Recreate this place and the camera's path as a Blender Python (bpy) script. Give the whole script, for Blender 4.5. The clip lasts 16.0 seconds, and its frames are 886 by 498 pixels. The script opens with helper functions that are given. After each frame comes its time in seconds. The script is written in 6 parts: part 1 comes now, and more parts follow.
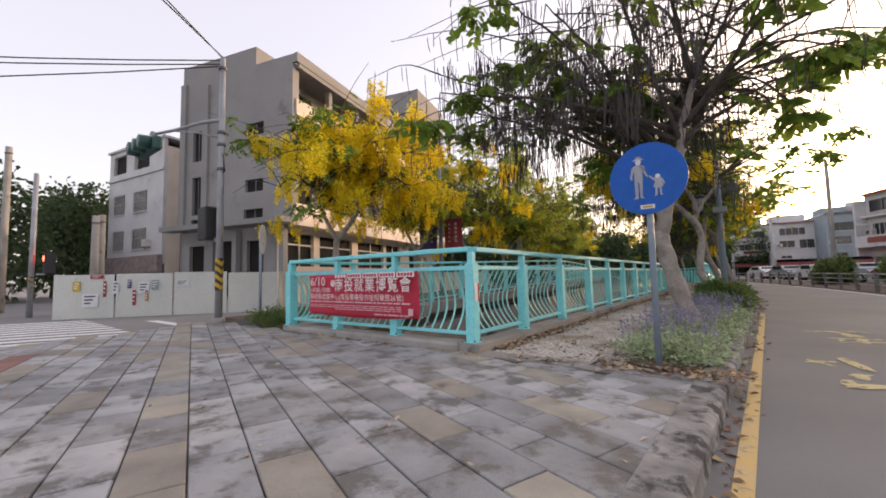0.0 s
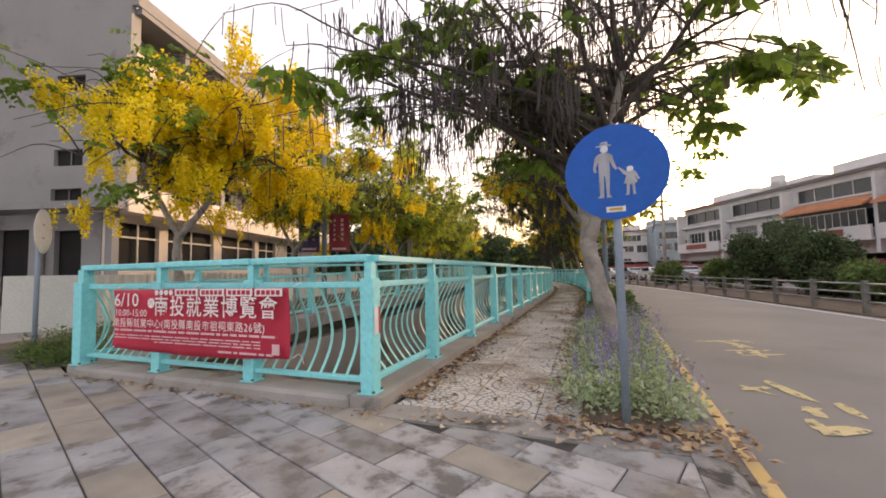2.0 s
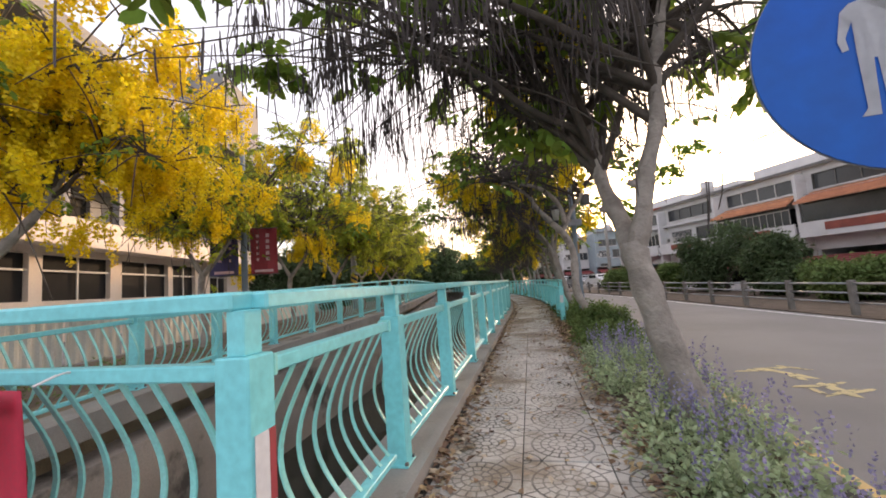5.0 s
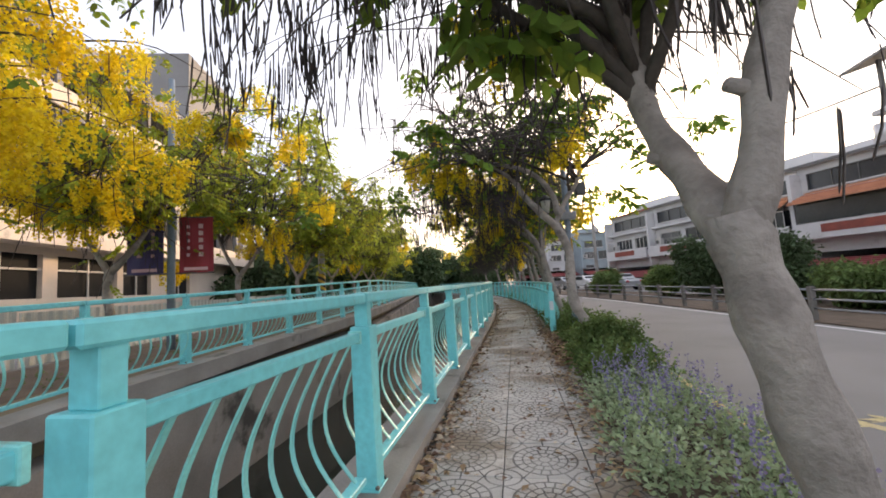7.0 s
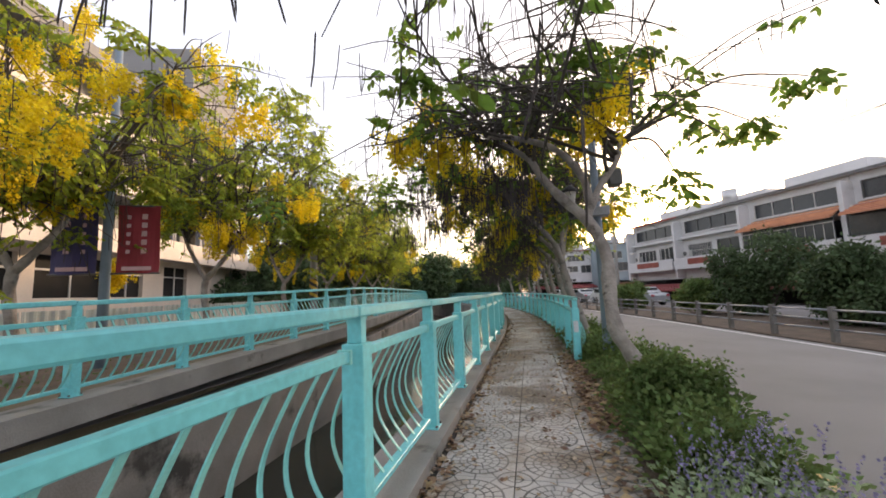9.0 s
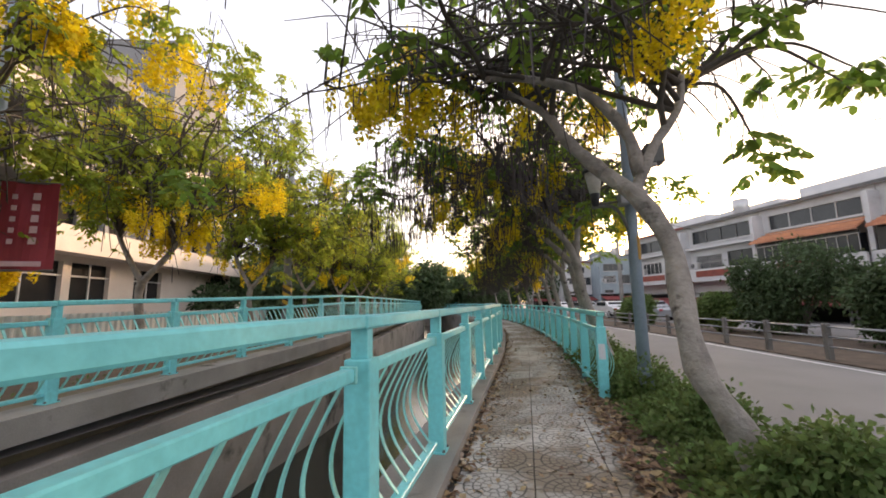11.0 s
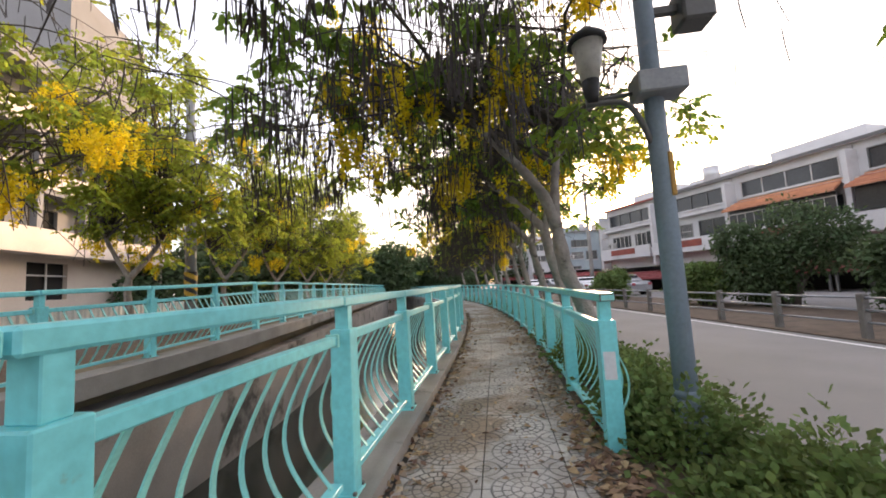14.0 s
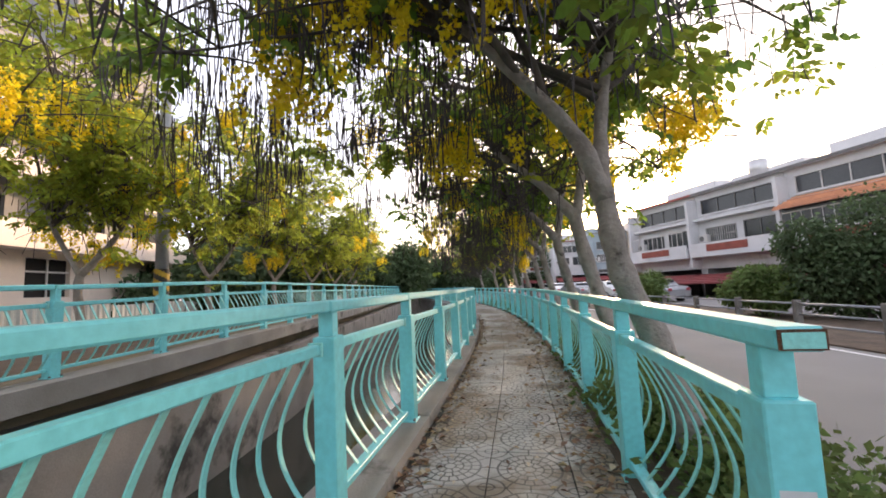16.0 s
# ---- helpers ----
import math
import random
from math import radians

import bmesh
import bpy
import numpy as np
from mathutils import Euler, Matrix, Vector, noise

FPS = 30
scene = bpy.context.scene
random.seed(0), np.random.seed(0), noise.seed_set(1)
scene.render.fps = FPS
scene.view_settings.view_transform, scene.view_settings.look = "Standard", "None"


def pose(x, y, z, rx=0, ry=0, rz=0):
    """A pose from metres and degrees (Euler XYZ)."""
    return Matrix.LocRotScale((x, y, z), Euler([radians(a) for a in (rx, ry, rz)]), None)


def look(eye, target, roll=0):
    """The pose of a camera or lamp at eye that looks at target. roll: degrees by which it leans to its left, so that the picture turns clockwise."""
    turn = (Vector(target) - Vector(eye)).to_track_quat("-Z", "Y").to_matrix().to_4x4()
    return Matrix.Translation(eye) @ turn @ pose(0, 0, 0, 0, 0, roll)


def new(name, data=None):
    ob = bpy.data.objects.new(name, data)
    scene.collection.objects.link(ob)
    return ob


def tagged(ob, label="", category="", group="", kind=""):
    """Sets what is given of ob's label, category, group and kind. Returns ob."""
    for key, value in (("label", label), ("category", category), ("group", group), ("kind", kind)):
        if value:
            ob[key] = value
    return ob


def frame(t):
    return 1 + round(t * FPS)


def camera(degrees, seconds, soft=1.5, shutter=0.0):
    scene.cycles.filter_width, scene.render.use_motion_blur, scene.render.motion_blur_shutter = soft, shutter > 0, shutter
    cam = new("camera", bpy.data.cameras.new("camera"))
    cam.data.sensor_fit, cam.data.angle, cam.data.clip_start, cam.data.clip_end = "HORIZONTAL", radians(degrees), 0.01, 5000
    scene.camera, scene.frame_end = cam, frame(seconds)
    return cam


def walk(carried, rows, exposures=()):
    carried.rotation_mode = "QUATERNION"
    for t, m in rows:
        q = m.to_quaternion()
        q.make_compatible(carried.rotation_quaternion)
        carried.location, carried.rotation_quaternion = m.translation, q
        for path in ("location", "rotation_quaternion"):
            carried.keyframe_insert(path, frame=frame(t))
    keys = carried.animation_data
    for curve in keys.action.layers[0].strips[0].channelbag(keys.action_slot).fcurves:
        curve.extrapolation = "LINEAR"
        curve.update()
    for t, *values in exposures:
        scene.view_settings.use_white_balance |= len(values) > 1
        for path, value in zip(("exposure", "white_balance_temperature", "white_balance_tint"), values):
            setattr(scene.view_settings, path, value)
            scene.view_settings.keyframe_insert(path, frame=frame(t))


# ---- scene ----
cam = camera(97.6, 16.0, soft=1.8)
EXPOSURES = [(0.0, 1.73, 6900, 20), (1.5, 1.95, 7500, 21), (3.0, 2.06, 7000, 20), (5.5, 2.12, 6900, 19), (7.0, 2.08, 6550, 15), (12.0, 2.22, 6800, 17), (16.0, 2.50, 6500, 18)]
PATH = [
    (0, (2.771, -4.287, 0.945), (1.563, -2.699, 1.089), -1.3),
    (0.5, (2.499, -3.989, 0.989), (1.399, -2.322, 1.094), -1.7),
    (1, (2.284, -3.68, 1.071), (1.324, -1.928, 1.169), -1.4),
    (1.5, (2.068, -3.429, 1.129), (1.248, -1.607, 1.225), -1.2),
    (2, (1.86, -3.117, 1.155), (1.162, -1.247, 1.276), -1.1),
    (2.5, (1.676, -2.777, 1.184), (1.09, -0.869, 1.322), -1.3),
    (3, (1.472, -2.464, 1.206), (0.954, -0.538, 1.355), -1.6),
    (3.2, (1.416, -2.322, 1.205), (0.897, -0.395, 1.349), -1.9),
    (5.3, (0.955, -0.984, 1.344), (0.553, 0.966, 1.53), -4.3),
    (5.5, (0.948, -0.797, 1.363), (0.566, 1.158, 1.541), -4.2),
    (6, (0.975, -0.32, 1.367), (0.626, 1.642, 1.534), -4.0),
    (6.5, (0.969, 0.157, 1.364), (0.633, 2.121, 1.535), -3.9),
    (7, (1.003, 0.647, 1.358), (0.65, 2.608, 1.537), -3.5),
    (7.5, (1.023, 1.145, 1.366), (0.62, 3.095, 1.551), -3.6),
    (8, (1.013, 1.657, 1.388), (0.58, 3.599, 1.586), -3.3),
    (8.5, (1.02, 2.18, 1.389), (0.59, 4.123, 1.597), -2.7),
    (10.8, (0.835, 4.447, 1.38), (0.421, 6.381, 1.676), -0.8),
    (11, (0.822, 4.622, 1.38), (0.415, 6.56, 1.659), -1.1),
    (11.5, (0.814, 5.079, 1.38), (0.435, 7.027, 1.627), -1.6),
    (12, (0.863, 5.548, 1.39), (0.527, 7.508, 1.607), -1.8),
    (12.5, (0.849, 6.024, 1.394), (0.562, 7.994, 1.589), -1.9),
    (13, (0.939, 6.48, 1.38), (0.675, 8.452, 1.586), -2.0),
    (13.5, (0.96, 6.932, 1.366), (0.708, 8.906, 1.567), -2.6),
    (14, (1.013, 7.395, 1.36), (0.753, 9.37, 1.544), -3.4),
    (14.5, (1.043, 7.873, 1.357), (0.743, 9.844, 1.509), -3.8),
    (15, (1.027, 8.341, 1.373), (0.682, 10.306, 1.521), -3.8),
    (15.5, (1.101, 8.836, 1.377), (0.726, 10.793, 1.545), -3.5),
    (16, (1.118, 9.308, 1.369), (0.752, 11.265, 1.568), -2.6),
]
walk(cam, [(t, look(eye, target, roll)) for t, eye, target, roll in PATH], exposures=EXPOSURES)

# ---- light: low evening sun behind the houses, bright hazy sky ----
SUN_AZ, SUN_EL = radians(15.6), radians(9.0)
world = bpy.data.worlds.new("world")
scene.world = world
world.use_nodes = True
wn = world.node_tree
sky = wn.nodes.new("ShaderNodeTexSky")
sky.sky_type = "NISHITA"
sky.sun_disc = False
sky.sun_elevation, sky.sun_rotation = SUN_EL, SUN_AZ
sky.air_density, sky.dust_density, sky.ozone_density = 1.0, 3.0, 1.0
back = wn.nodes["Background"]
back.inputs["Strength"].default_value = 0.06
wn.links.new(sky.outputs["Color"], back.inputs["Color"])
veil = wn.nodes.new("ShaderNodeBackground")     # thin even haze over the whole sky
veil.inputs["Color"].default_value, veil.inputs["Strength"].default_value = (0.98, 0.955, 1.0, 1), 0.20
both = wn.nodes.new("ShaderNodeAddShader")
wn.links.new(back.outputs["Background"], both.inputs[0])
wn.links.new(veil.outputs["Background"], both.inputs[1])
wn.links.new(both.outputs["Shader"], wn.nodes["World Output"].inputs["Surface"])
sun = new("sun", bpy.data.lights.new("sun", "SUN"))
sun.data.energy, sun.data.angle, sun.data.color = 1.0, radians(3), (1.0, 0.72, 0.45)
sun.matrix_world = look((40, 140, 40), (40 - math.sin(SUN_AZ) * 100, 140 - math.cos(SUN_AZ) * 100, 40 - math.tan(SUN_EL) * 100))

# ---- materials ----
MATS = {}


def mat(name, a, b=None, rough=0.75, metal=0.0, scale=3.0, fine=60.0, bump=0.15, vary=0.0, stain=None, stain_scale=0.8, stain_at=0.62, leaf=0.0, spec=0.5):
    """Two-scale procedural surface: broad mottling from a to b, fine grain with relief, optional stains, optional piece-to-piece variation."""
    if name in MATS:
        return MATS[name]
    m = bpy.data.materials.new(name)
    m.use_nodes = True
    nt = m.node_tree
    N, L = nt.nodes, nt.links
    bsdf = N["Principled BSDF"]
    b = b or tuple(c * 0.75 for c in a)
    geo = N.new("ShaderNodeNewGeometry")
    broad = N.new("ShaderNodeTexNoise")
    broad.inputs["Scale"].default_value, broad.inputs["Detail"].default_value = scale, 5
    L.new(geo.outputs["Position"], broad.inputs["Vector"])
    grain = N.new("ShaderNodeTexNoise")
    grain.inputs["Scale"].default_value, grain.inputs["Detail"].default_value = fine, 3
    L.new(geo.outputs["Position"], grain.inputs["Vector"])
    ramp = N.new("ShaderNodeMapRange")
    ramp.inputs["From Min"].default_value, ramp.inputs["From Max"].default_value = 0.32, 0.68
    L.new(broad.outputs["Fac"], ramp.inputs["Value"])
    mix = N.new("ShaderNodeMix")
    mix.data_type = "RGBA"
    mix.inputs["A"].default_value, mix.inputs["B"].default_value = (*a, 1), (*b, 1)
    L.new(ramp.outputs["Result"], mix.inputs["Factor"])
    colour = mix.outputs["Result"]
    gr = N.new("ShaderNodeMapRange")
    gr.inputs["To Min"].default_value, gr.inputs["To Max"].default_value = 0.78, 1.22
    L.new(grain.outputs["Fac"], gr.inputs["Value"])
    hsv = N.new("ShaderNodeHueSaturation")
    L.new(colour, hsv.inputs["Color"])
    L.new(gr.outputs["Result"], hsv.inputs["Value"])
    colour = hsv.outputs["Color"]
    if vary:
        info = N.new("ShaderNodeObjectInfo")
        geo2 = N.new("ShaderNodeNewGeometry")
        add = N.new("ShaderNodeMath")
        L.new(info.outputs["Random"], add.inputs[0])
        L.new(geo2.outputs["Random Per Island"], add.inputs[1])
        fr = N.new("ShaderNodeMath")
        fr.operation = "FRACT"
        L.new(add.outputs[0], fr.inputs[0])
        vr = N.new("ShaderNodeMapRange")
        vr.inputs["To Min"].default_value, vr.inputs["To Max"].default_value = 1 - vary, 1 + vary
        L.new(fr.outputs[0], vr.inputs["Value"])
        h2 = N.new("ShaderNodeHueSaturation")
        hue = N.new("ShaderNodeMapRange")
        hue.inputs["To Min"].default_value, hue.inputs["To Max"].default_value = 0.5 - vary * 0.05, 0.5 + vary * 0.05
        L.new(fr.outputs[0], hue.inputs["Value"])
        L.new(hue.outputs["Result"], h2.inputs["Hue"])
        L.new(colour, h2.inputs["Color"])
        L.new(vr.outputs["Result"], h2.inputs["Value"])
        colour = h2.outputs["Color"]
    if stain:
        sn = N.new("ShaderNodeTexNoise")
        sn.inputs["Scale"].default_value, sn.inputs["Detail"].default_value, sn.inputs["Roughness"].default_value = stain_scale, 8, 0.65
        L.new(geo.outputs["Position"], sn.inputs["Vector"])
        sr = N.new("ShaderNodeMapRange")
        sr.inputs["From Min"].default_value, sr.inputs["From Max"].default_value = stain_at, stain_at + 0.1
        L.new(sn.outputs["Fac"], sr.inputs["Value"])
        mx = N.new("ShaderNodeMix")
        mx.data_type = "RGBA"
        mx.inputs["B"].default_value = (*stain, 1)
        L.new(sr.outputs["Result"], mx.inputs["Factor"])
        L.new(colour, mx.inputs["A"])
        colour = mx.outputs["Result"]
    L.new(colour, bsdf.inputs["Base Color"])
    bsdf.inputs["Metallic"].default_value = metal
    bsdf.inputs["Specular IOR Level"].default_value = spec
    rr = N.new("ShaderNodeMapRange")
    rr.inputs["To Min"].default_value, rr.inputs["To Max"].default_value = max(rough - 0.12, 0.05), min(rough + 0.12, 1)
    L.new(grain.outputs["Fac"], rr.inputs["Value"])
    L.new(rr.outputs["Result"], bsdf.inputs["Roughness"])
    if bump:
        bp = N.new("ShaderNodeBump")
        bp.inputs["Strength"].default_value, bp.inputs["Distance"].default_value = bump, 0.02
        L.new(grain.outputs["Fac"], bp.inputs["Height"])
        L.new(bp.outputs["Normal"], bsdf.inputs["Normal"])
    if leaf:
        tr = N.new("ShaderNodeBsdfTranslucent")
        L.new(colour, tr.inputs["Color"])
        ms = N.new("ShaderNodeMixShader")
        ms.inputs["Fac"].default_value = leaf
        L.new(bsdf.outputs["BSDF"], ms.inputs[1])
        L.new(tr.outputs["BSDF"], ms.inputs[2])
        L.new(ms.outputs["Shader"], N["Material Output"].inputs["Surface"])
    MATS[name] = m
    return m


TEAL = mat("teal_paint", (0.21, 0.70, 0.74), (0.18, 0.64, 0.68), rough=0.40, scale=2.5, fine=25, bump=0.06, stain=(0.22, 0.40, 0.37), stain_scale=5.0, stain_at=0.66)
RUST = mat("brown_rust", (0.14, 0.06, 0.03), (0.08, 0.035, 0.02), rough=0.9, scale=20, fine=120, bump=0.4)
TEAL_BAR = mat("teal_bar_paint", (0.25, 0.70, 0.68), (0.26, 0.62, 0.58), rough=0.5, scale=6, fine=60, bump=0.1, stain=(0.30, 0.38, 0.30), stain_scale=12, stain_at=0.64)
CONCRETE = mat("old_concrete", (0.36, 0.34, 0.315), (0.25, 0.235, 0.215), rough=0.9, scale=1.6, fine=70, bump=0.35, stain=(0.07, 0.066, 0.06), stain_scale=1.3, stain_at=0.58)
KERB = mat("kerb_concrete", (0.36, 0.345, 0.325), (0.17, 0.163, 0.152), rough=0.92, scale=4, fine=90, bump=0.4, stain=(0.055, 0.053, 0.05), stain_scale=4.5, stain_at=0.50)
CANAL = mat("canal_wall_concrete", (0.34, 0.31, 0.285), (0.22, 0.205, 0.188), rough=0.88, scale=0.9, fine=40, bump=0.3, stain=(0.07, 0.066, 0.06), stain_scale=0.7, stain_at=0.56)
SLAB = mat("paving_slab", (0.40, 0.40, 0.405), (0.27, 0.268, 0.272), rough=0.62, scale=3.5, fine=120, bump=0.55, vary=0.26, stain=(0.16, 0.15, 0.137), stain_scale=3.4, stain_at=0.50)
SLAB_BROWN = mat("brown_paving_slab", (0.36, 0.325, 0.27), (0.26, 0.235, 0.20), rough=0.85, scale=3.5, fine=120, bump=0.3, vary=0.18, stain=(0.12, 0.11, 0.09), stain_scale=1.7, stain_at=0.60)
SLAB_RED = mat("red_paving_slab", (0.30, 0.15, 0.12), (0.22, 0.12, 0.10), rough=0.85, scale=3.5, fine=120, bump=0.3, vary=0.15)
JOINT = mat("joint_mortar", (0.085, 0.08, 0.072), (0.055, 0.052, 0.047), rough=0.95, scale=5, fine=90, bump=0.4)
ASPHALT = mat("asphalt", (0.245, 0.235, 0.228), (0.20, 0.193, 0.188), rough=0.9, scale=0.5, fine=160, bump=0.3, stain=(0.20, 0.19, 0.18), stain_scale=0.35, stain_at=0.60)
PAINT_Y = mat("yellow_road_paint", (0.66, 0.45, 0.16), (0.60, 0.44, 0.22), rough=0.75, scale=6, fine=120, bump=0.1, stain=(0.30, 0.26, 0.21), stain_scale=9, stain_at=0.56)
PAINT_Y2 = mat("worn_yellow_road_paint", (0.62, 0.52, 0.26), (0.50, 0.42, 0.24), rough=0.8, scale=6, fine=120, bump=0.1, stain=(0.12, 0.115, 0.11), stain_scale=9, stain_at=0.52)
PAINT_W = mat("white_road_paint", (0.80, 0.79, 0.77), (0.70, 0.69, 0.68), rough=0.75, scale=4, fine=120, bump=0.1, stain=(0.15, 0.145, 0.14), stain_scale=11, stain_at=0.63)
DIRT = mat("bare_soil", (0.15, 0.11, 0.078), (0.09, 0.067, 0.048), rough=0.98, scale=3, fine=50, bump=0.8)
VERGE = mat("dry_verge_soil", (0.23, 0.185, 0.12), (0.15, 0.125, 0.085), rough=0.97, scale=1.2, fine=45, bump=0.6)
BARK = mat("grey_bark", (0.36, 0.32, 0.285), (0.20, 0.175, 0.155), rough=0.9, scale=5, fine=26, bump=0.95, stain=(0.05, 0.04, 0.034), stain_scale=4.5, stain_at=0.60)
BARK_D = mat("dark_twig_bark", (0.10, 0.083, 0.068), (0.06, 0.05, 0.042), rough=0.92, scale=8, fine=50, bump=0.4)
LEAF = mat("fresh_leaves", (0.20, 0.29, 0.045), (0.12, 0.20, 0.035), rough=0.6, scale=1.5, fine=30, bump=0.0, vary=0.35, leaf=0.55, spec=0.25)
LEAF_YG = mat("yellow_green_leaves", (0.36, 0.40, 0.05), (0.22, 0.29, 0.04), rough=0.6, scale=1.2, fine=30, bump=0.0, vary=0.35, leaf=0.6, spec=0.25)
LEAF_D = mat("dark_leaves", (0.10, 0.145, 0.065), (0.06, 0.09, 0.042), rough=0.65, scale=1.2, fine=30, bump=0.0, vary=0.35, leaf=0.3, spec=0.2)
LEAF_S = mat("shrub_leaves", (0.17, 0.235, 0.075), (0.10, 0.15, 0.05), rough=0.7, scale=2.0, fine=30, bump=0.0, vary=0.35, leaf=0.35, spec=0.2)
LEAF_SAGE = mat("sage_leaves", (0.42, 0.50, 0.30), (0.30, 0.38, 0.21), rough=0.65, scale=2.5, fine=30, bump=0.0, vary=0.3, leaf=0.3)
PETAL = mat("yellow_petals", (0.88, 0.71, 0.02), (0.80, 0.62, 0.014), rough=0.6, scale=2.0, fine=40, bump=0.0, vary=0.18, leaf=0.45)
PURPLE = mat("purple_flower_spikes", (0.29, 0.265, 0.42), (0.21, 0.19, 0.33), rough=0.7, scale=3, fine=40, bump=0.0, vary=0.3, leaf=0.25)
POD = mat("black_brown_pods", (0.06, 0.045, 0.04), (0.035, 0.026, 0.023), rough=0.6, scale=5, fine=50, bump=0.1, vary=0.3)
LITTER = mat("dry_fallen_leaves", (0.40, 0.27, 0.165), (0.24, 0.15, 0.09), rough=0.85, scale=4, fine=60, bump=0.1, vary=0.5, leaf=0.1)
LITTER_L = mat("pale_fallen_leaves", (0.52, 0.43, 0.33), (0.40, 0.31, 0.23), rough=0.85, scale=4, fine=60, bump=0.1, vary=0.3, leaf=0.1)
GREY_R = mat("grey_render", (0.30, 0.29, 0.285), (0.24, 0.233, 0.228), rough=0.9, scale=0.35, fine=25, bump=0.12, stain=(0.20, 0.19, 0.182), stain_scale=0.5, stain_at=0.60)
CREAM_R = mat("cream_render", (0.74, 0.64, 0.54), (0.66, 0.56, 0.47), rough=0.9, scale=0.6, fine=25, bump=0.12, stain=(0.38, 0.32, 0.27), stain_scale=0.9, stain_at=0.64)
# near-black colour that stands for the shade of unlit rooms behind openings
SHADE_IN = mat("interior_shade", (0.016, 0.014, 0.013), (0.010, 0.009, 0.008), rough=0.95, scale=1, fine=20, bump=0.0)
WHITE_R = mat("white_wall_tile", (0.62, 0.61, 0.61), (0.52, 0.51, 0.51), rough=0.8, scale=0.7, fine=30, bump=0.1, stain=(0.33, 0.315, 0.30), stain_scale=0.7, stain_at=0.62)
BLUE_R = mat("blue_grey_wall", (0.30, 0.36, 0.39), (0.24, 0.29, 0.32), rough=0.85, scale=0.7, fine=30, bump=0.1, stain=(0.20, 0.22, 0.23), stain_scale=0.7, stain_at=0.62)
RED_TILE = mat("red_brick_tile", (0.30, 0.075, 0.05), (0.20, 0.055, 0.04), rough=0.75, scale=2, fine=40, bump=0.2)
ROOF_O = mat("orange_clay_tile", (0.55, 0.24, 0.13), (0.42, 0.18, 0.10), rough=0.8, scale=2.5, fine=35, bump=0.25, vary=0.2)
AWN_R = mat("dull_red_awning", (0.25, 0.05, 0.05), (0.18, 0.042, 0.042), rough=0.6, scale=1.5, fine=25, bump=0.05)
GLASS = mat("dark_window_glass", (0.05, 0.055, 0.06), (0.035, 0.04, 0.045), rough=0.14, scale=0.6, fine=8, bump=0.0)
FRAME = mat("window_frame_metal", (0.16, 0.155, 0.15), (0.12, 0.117, 0.113), rough=0.5, metal=0.5, scale=3, fine=40, bump=0.05)
FRAME_W = mat("pale_frame_paint", (0.60, 0.58, 0.55), (0.5, 0.48, 0.46), rough=0.6, scale=3, fine=40, bump=0.05)
GALV = mat("galvanised_pole", (0.36, 0.37, 0.39), (0.27, 0.28, 0.30), rough=0.5, metal=0.35, scale=3, fine=40, bump=0.06, stain=(0.22, 0.22, 0.23), stain_scale=3.5, stain_at=0.62)
GREYBLUE = mat("grey_blue_pole_paint", (0.22, 0.28, 0.34), (0.18, 0.23, 0.28), rough=0.55, scale=3, fine=40, bump=0.06, stain=(0.30, 0.31, 0.33), stain_scale=4, stain_at=0.62)
HOARD = mat("pale_hoarding_sheet", (0.60, 0.61, 0.57), (0.52, 0.54, 0.51), rough=0.6, scale=0.8, fine=25, bump=0.05, stain=(0.36, 0.36, 0.33), stain_scale=1.1, stain_at=0.63)
SIGN_B = mat("blue_sign_face", (0.004, 0.095, 0.44), (0.006, 0.10, 0.40), rough=0.55, spec=0.3, scale=2, fine=15, bump=0.02)
SIGN_W = mat("white_sign_sheeting", (0.66, 0.67, 0.70), (0.6, 0.61, 0.64), rough=0.5, scale=3, fine=20, bump=0.02)
BANNER = mat("crimson_banner_cloth", (0.52, 0.025, 0.06), (0.44, 0.022, 0.052), rough=0.7, scale=1.4, fine=50, bump=0.08)
LETTER = mat("white_print", (0.78, 0.74, 0.72), (0.7, 0.66, 0.64), rough=0.7, scale=5, fine=50, bump=0.0)
LETTER_P = mat("pale_pink_print", (0.70, 0.46, 0.48), (0.62, 0.40, 0.42), rough=0.7, scale=5, fine=50, bump=0.0)
BLACK = mat("black_plastic", (0.022, 0.022, 0.024), (0.016, 0.016, 0.017), rough=0.5, scale=5, fine=40, bump=0.05)
YEL = mat("hazard_yellow", (0.55, 0.36, 0.03), (0.47, 0.30, 0.03), rough=0.6, scale=5, fine=40, bump=0.05)
ORANGE = mat("orange_sticker", (0.50, 0.27, 0.05), (0.42, 0.23, 0.05), rough=0.6, scale=5, fine=40, bump=0.02)
GREEN_L = mat("traffic_light_green_housing", (0.012, 0.075, 0.06), (0.01, 0.06, 0.05), rough=0.45, scale=5, fine=40, bump=0.05)
FLAG_R = mat("red_street_flag", (0.33, 0.035, 0.05), (0.27, 0.03, 0.042), rough=0.7, scale=2, fine=50, bump=0.06)
FLAG_P = mat("purple_street_flag", (0.07, 0.055, 0.16), (0.055, 0.045, 0.125), rough=0.7, scale=2, fine=50, bump=0.06)
LAMP_G = mat("milky_lamp_glass", (0.72, 0.70, 0.66), (0.66, 0.63, 0.58), rough=0.3, scale=2, fine=20, bump=0.0, leaf=0.4)
GREEN_P = mat("green_advert_panel", (0.42, 0.55, 0.25), (0.5, 0.62, 0.38), rough=0.6, scale=0.5, fine=10, bump=0.0)
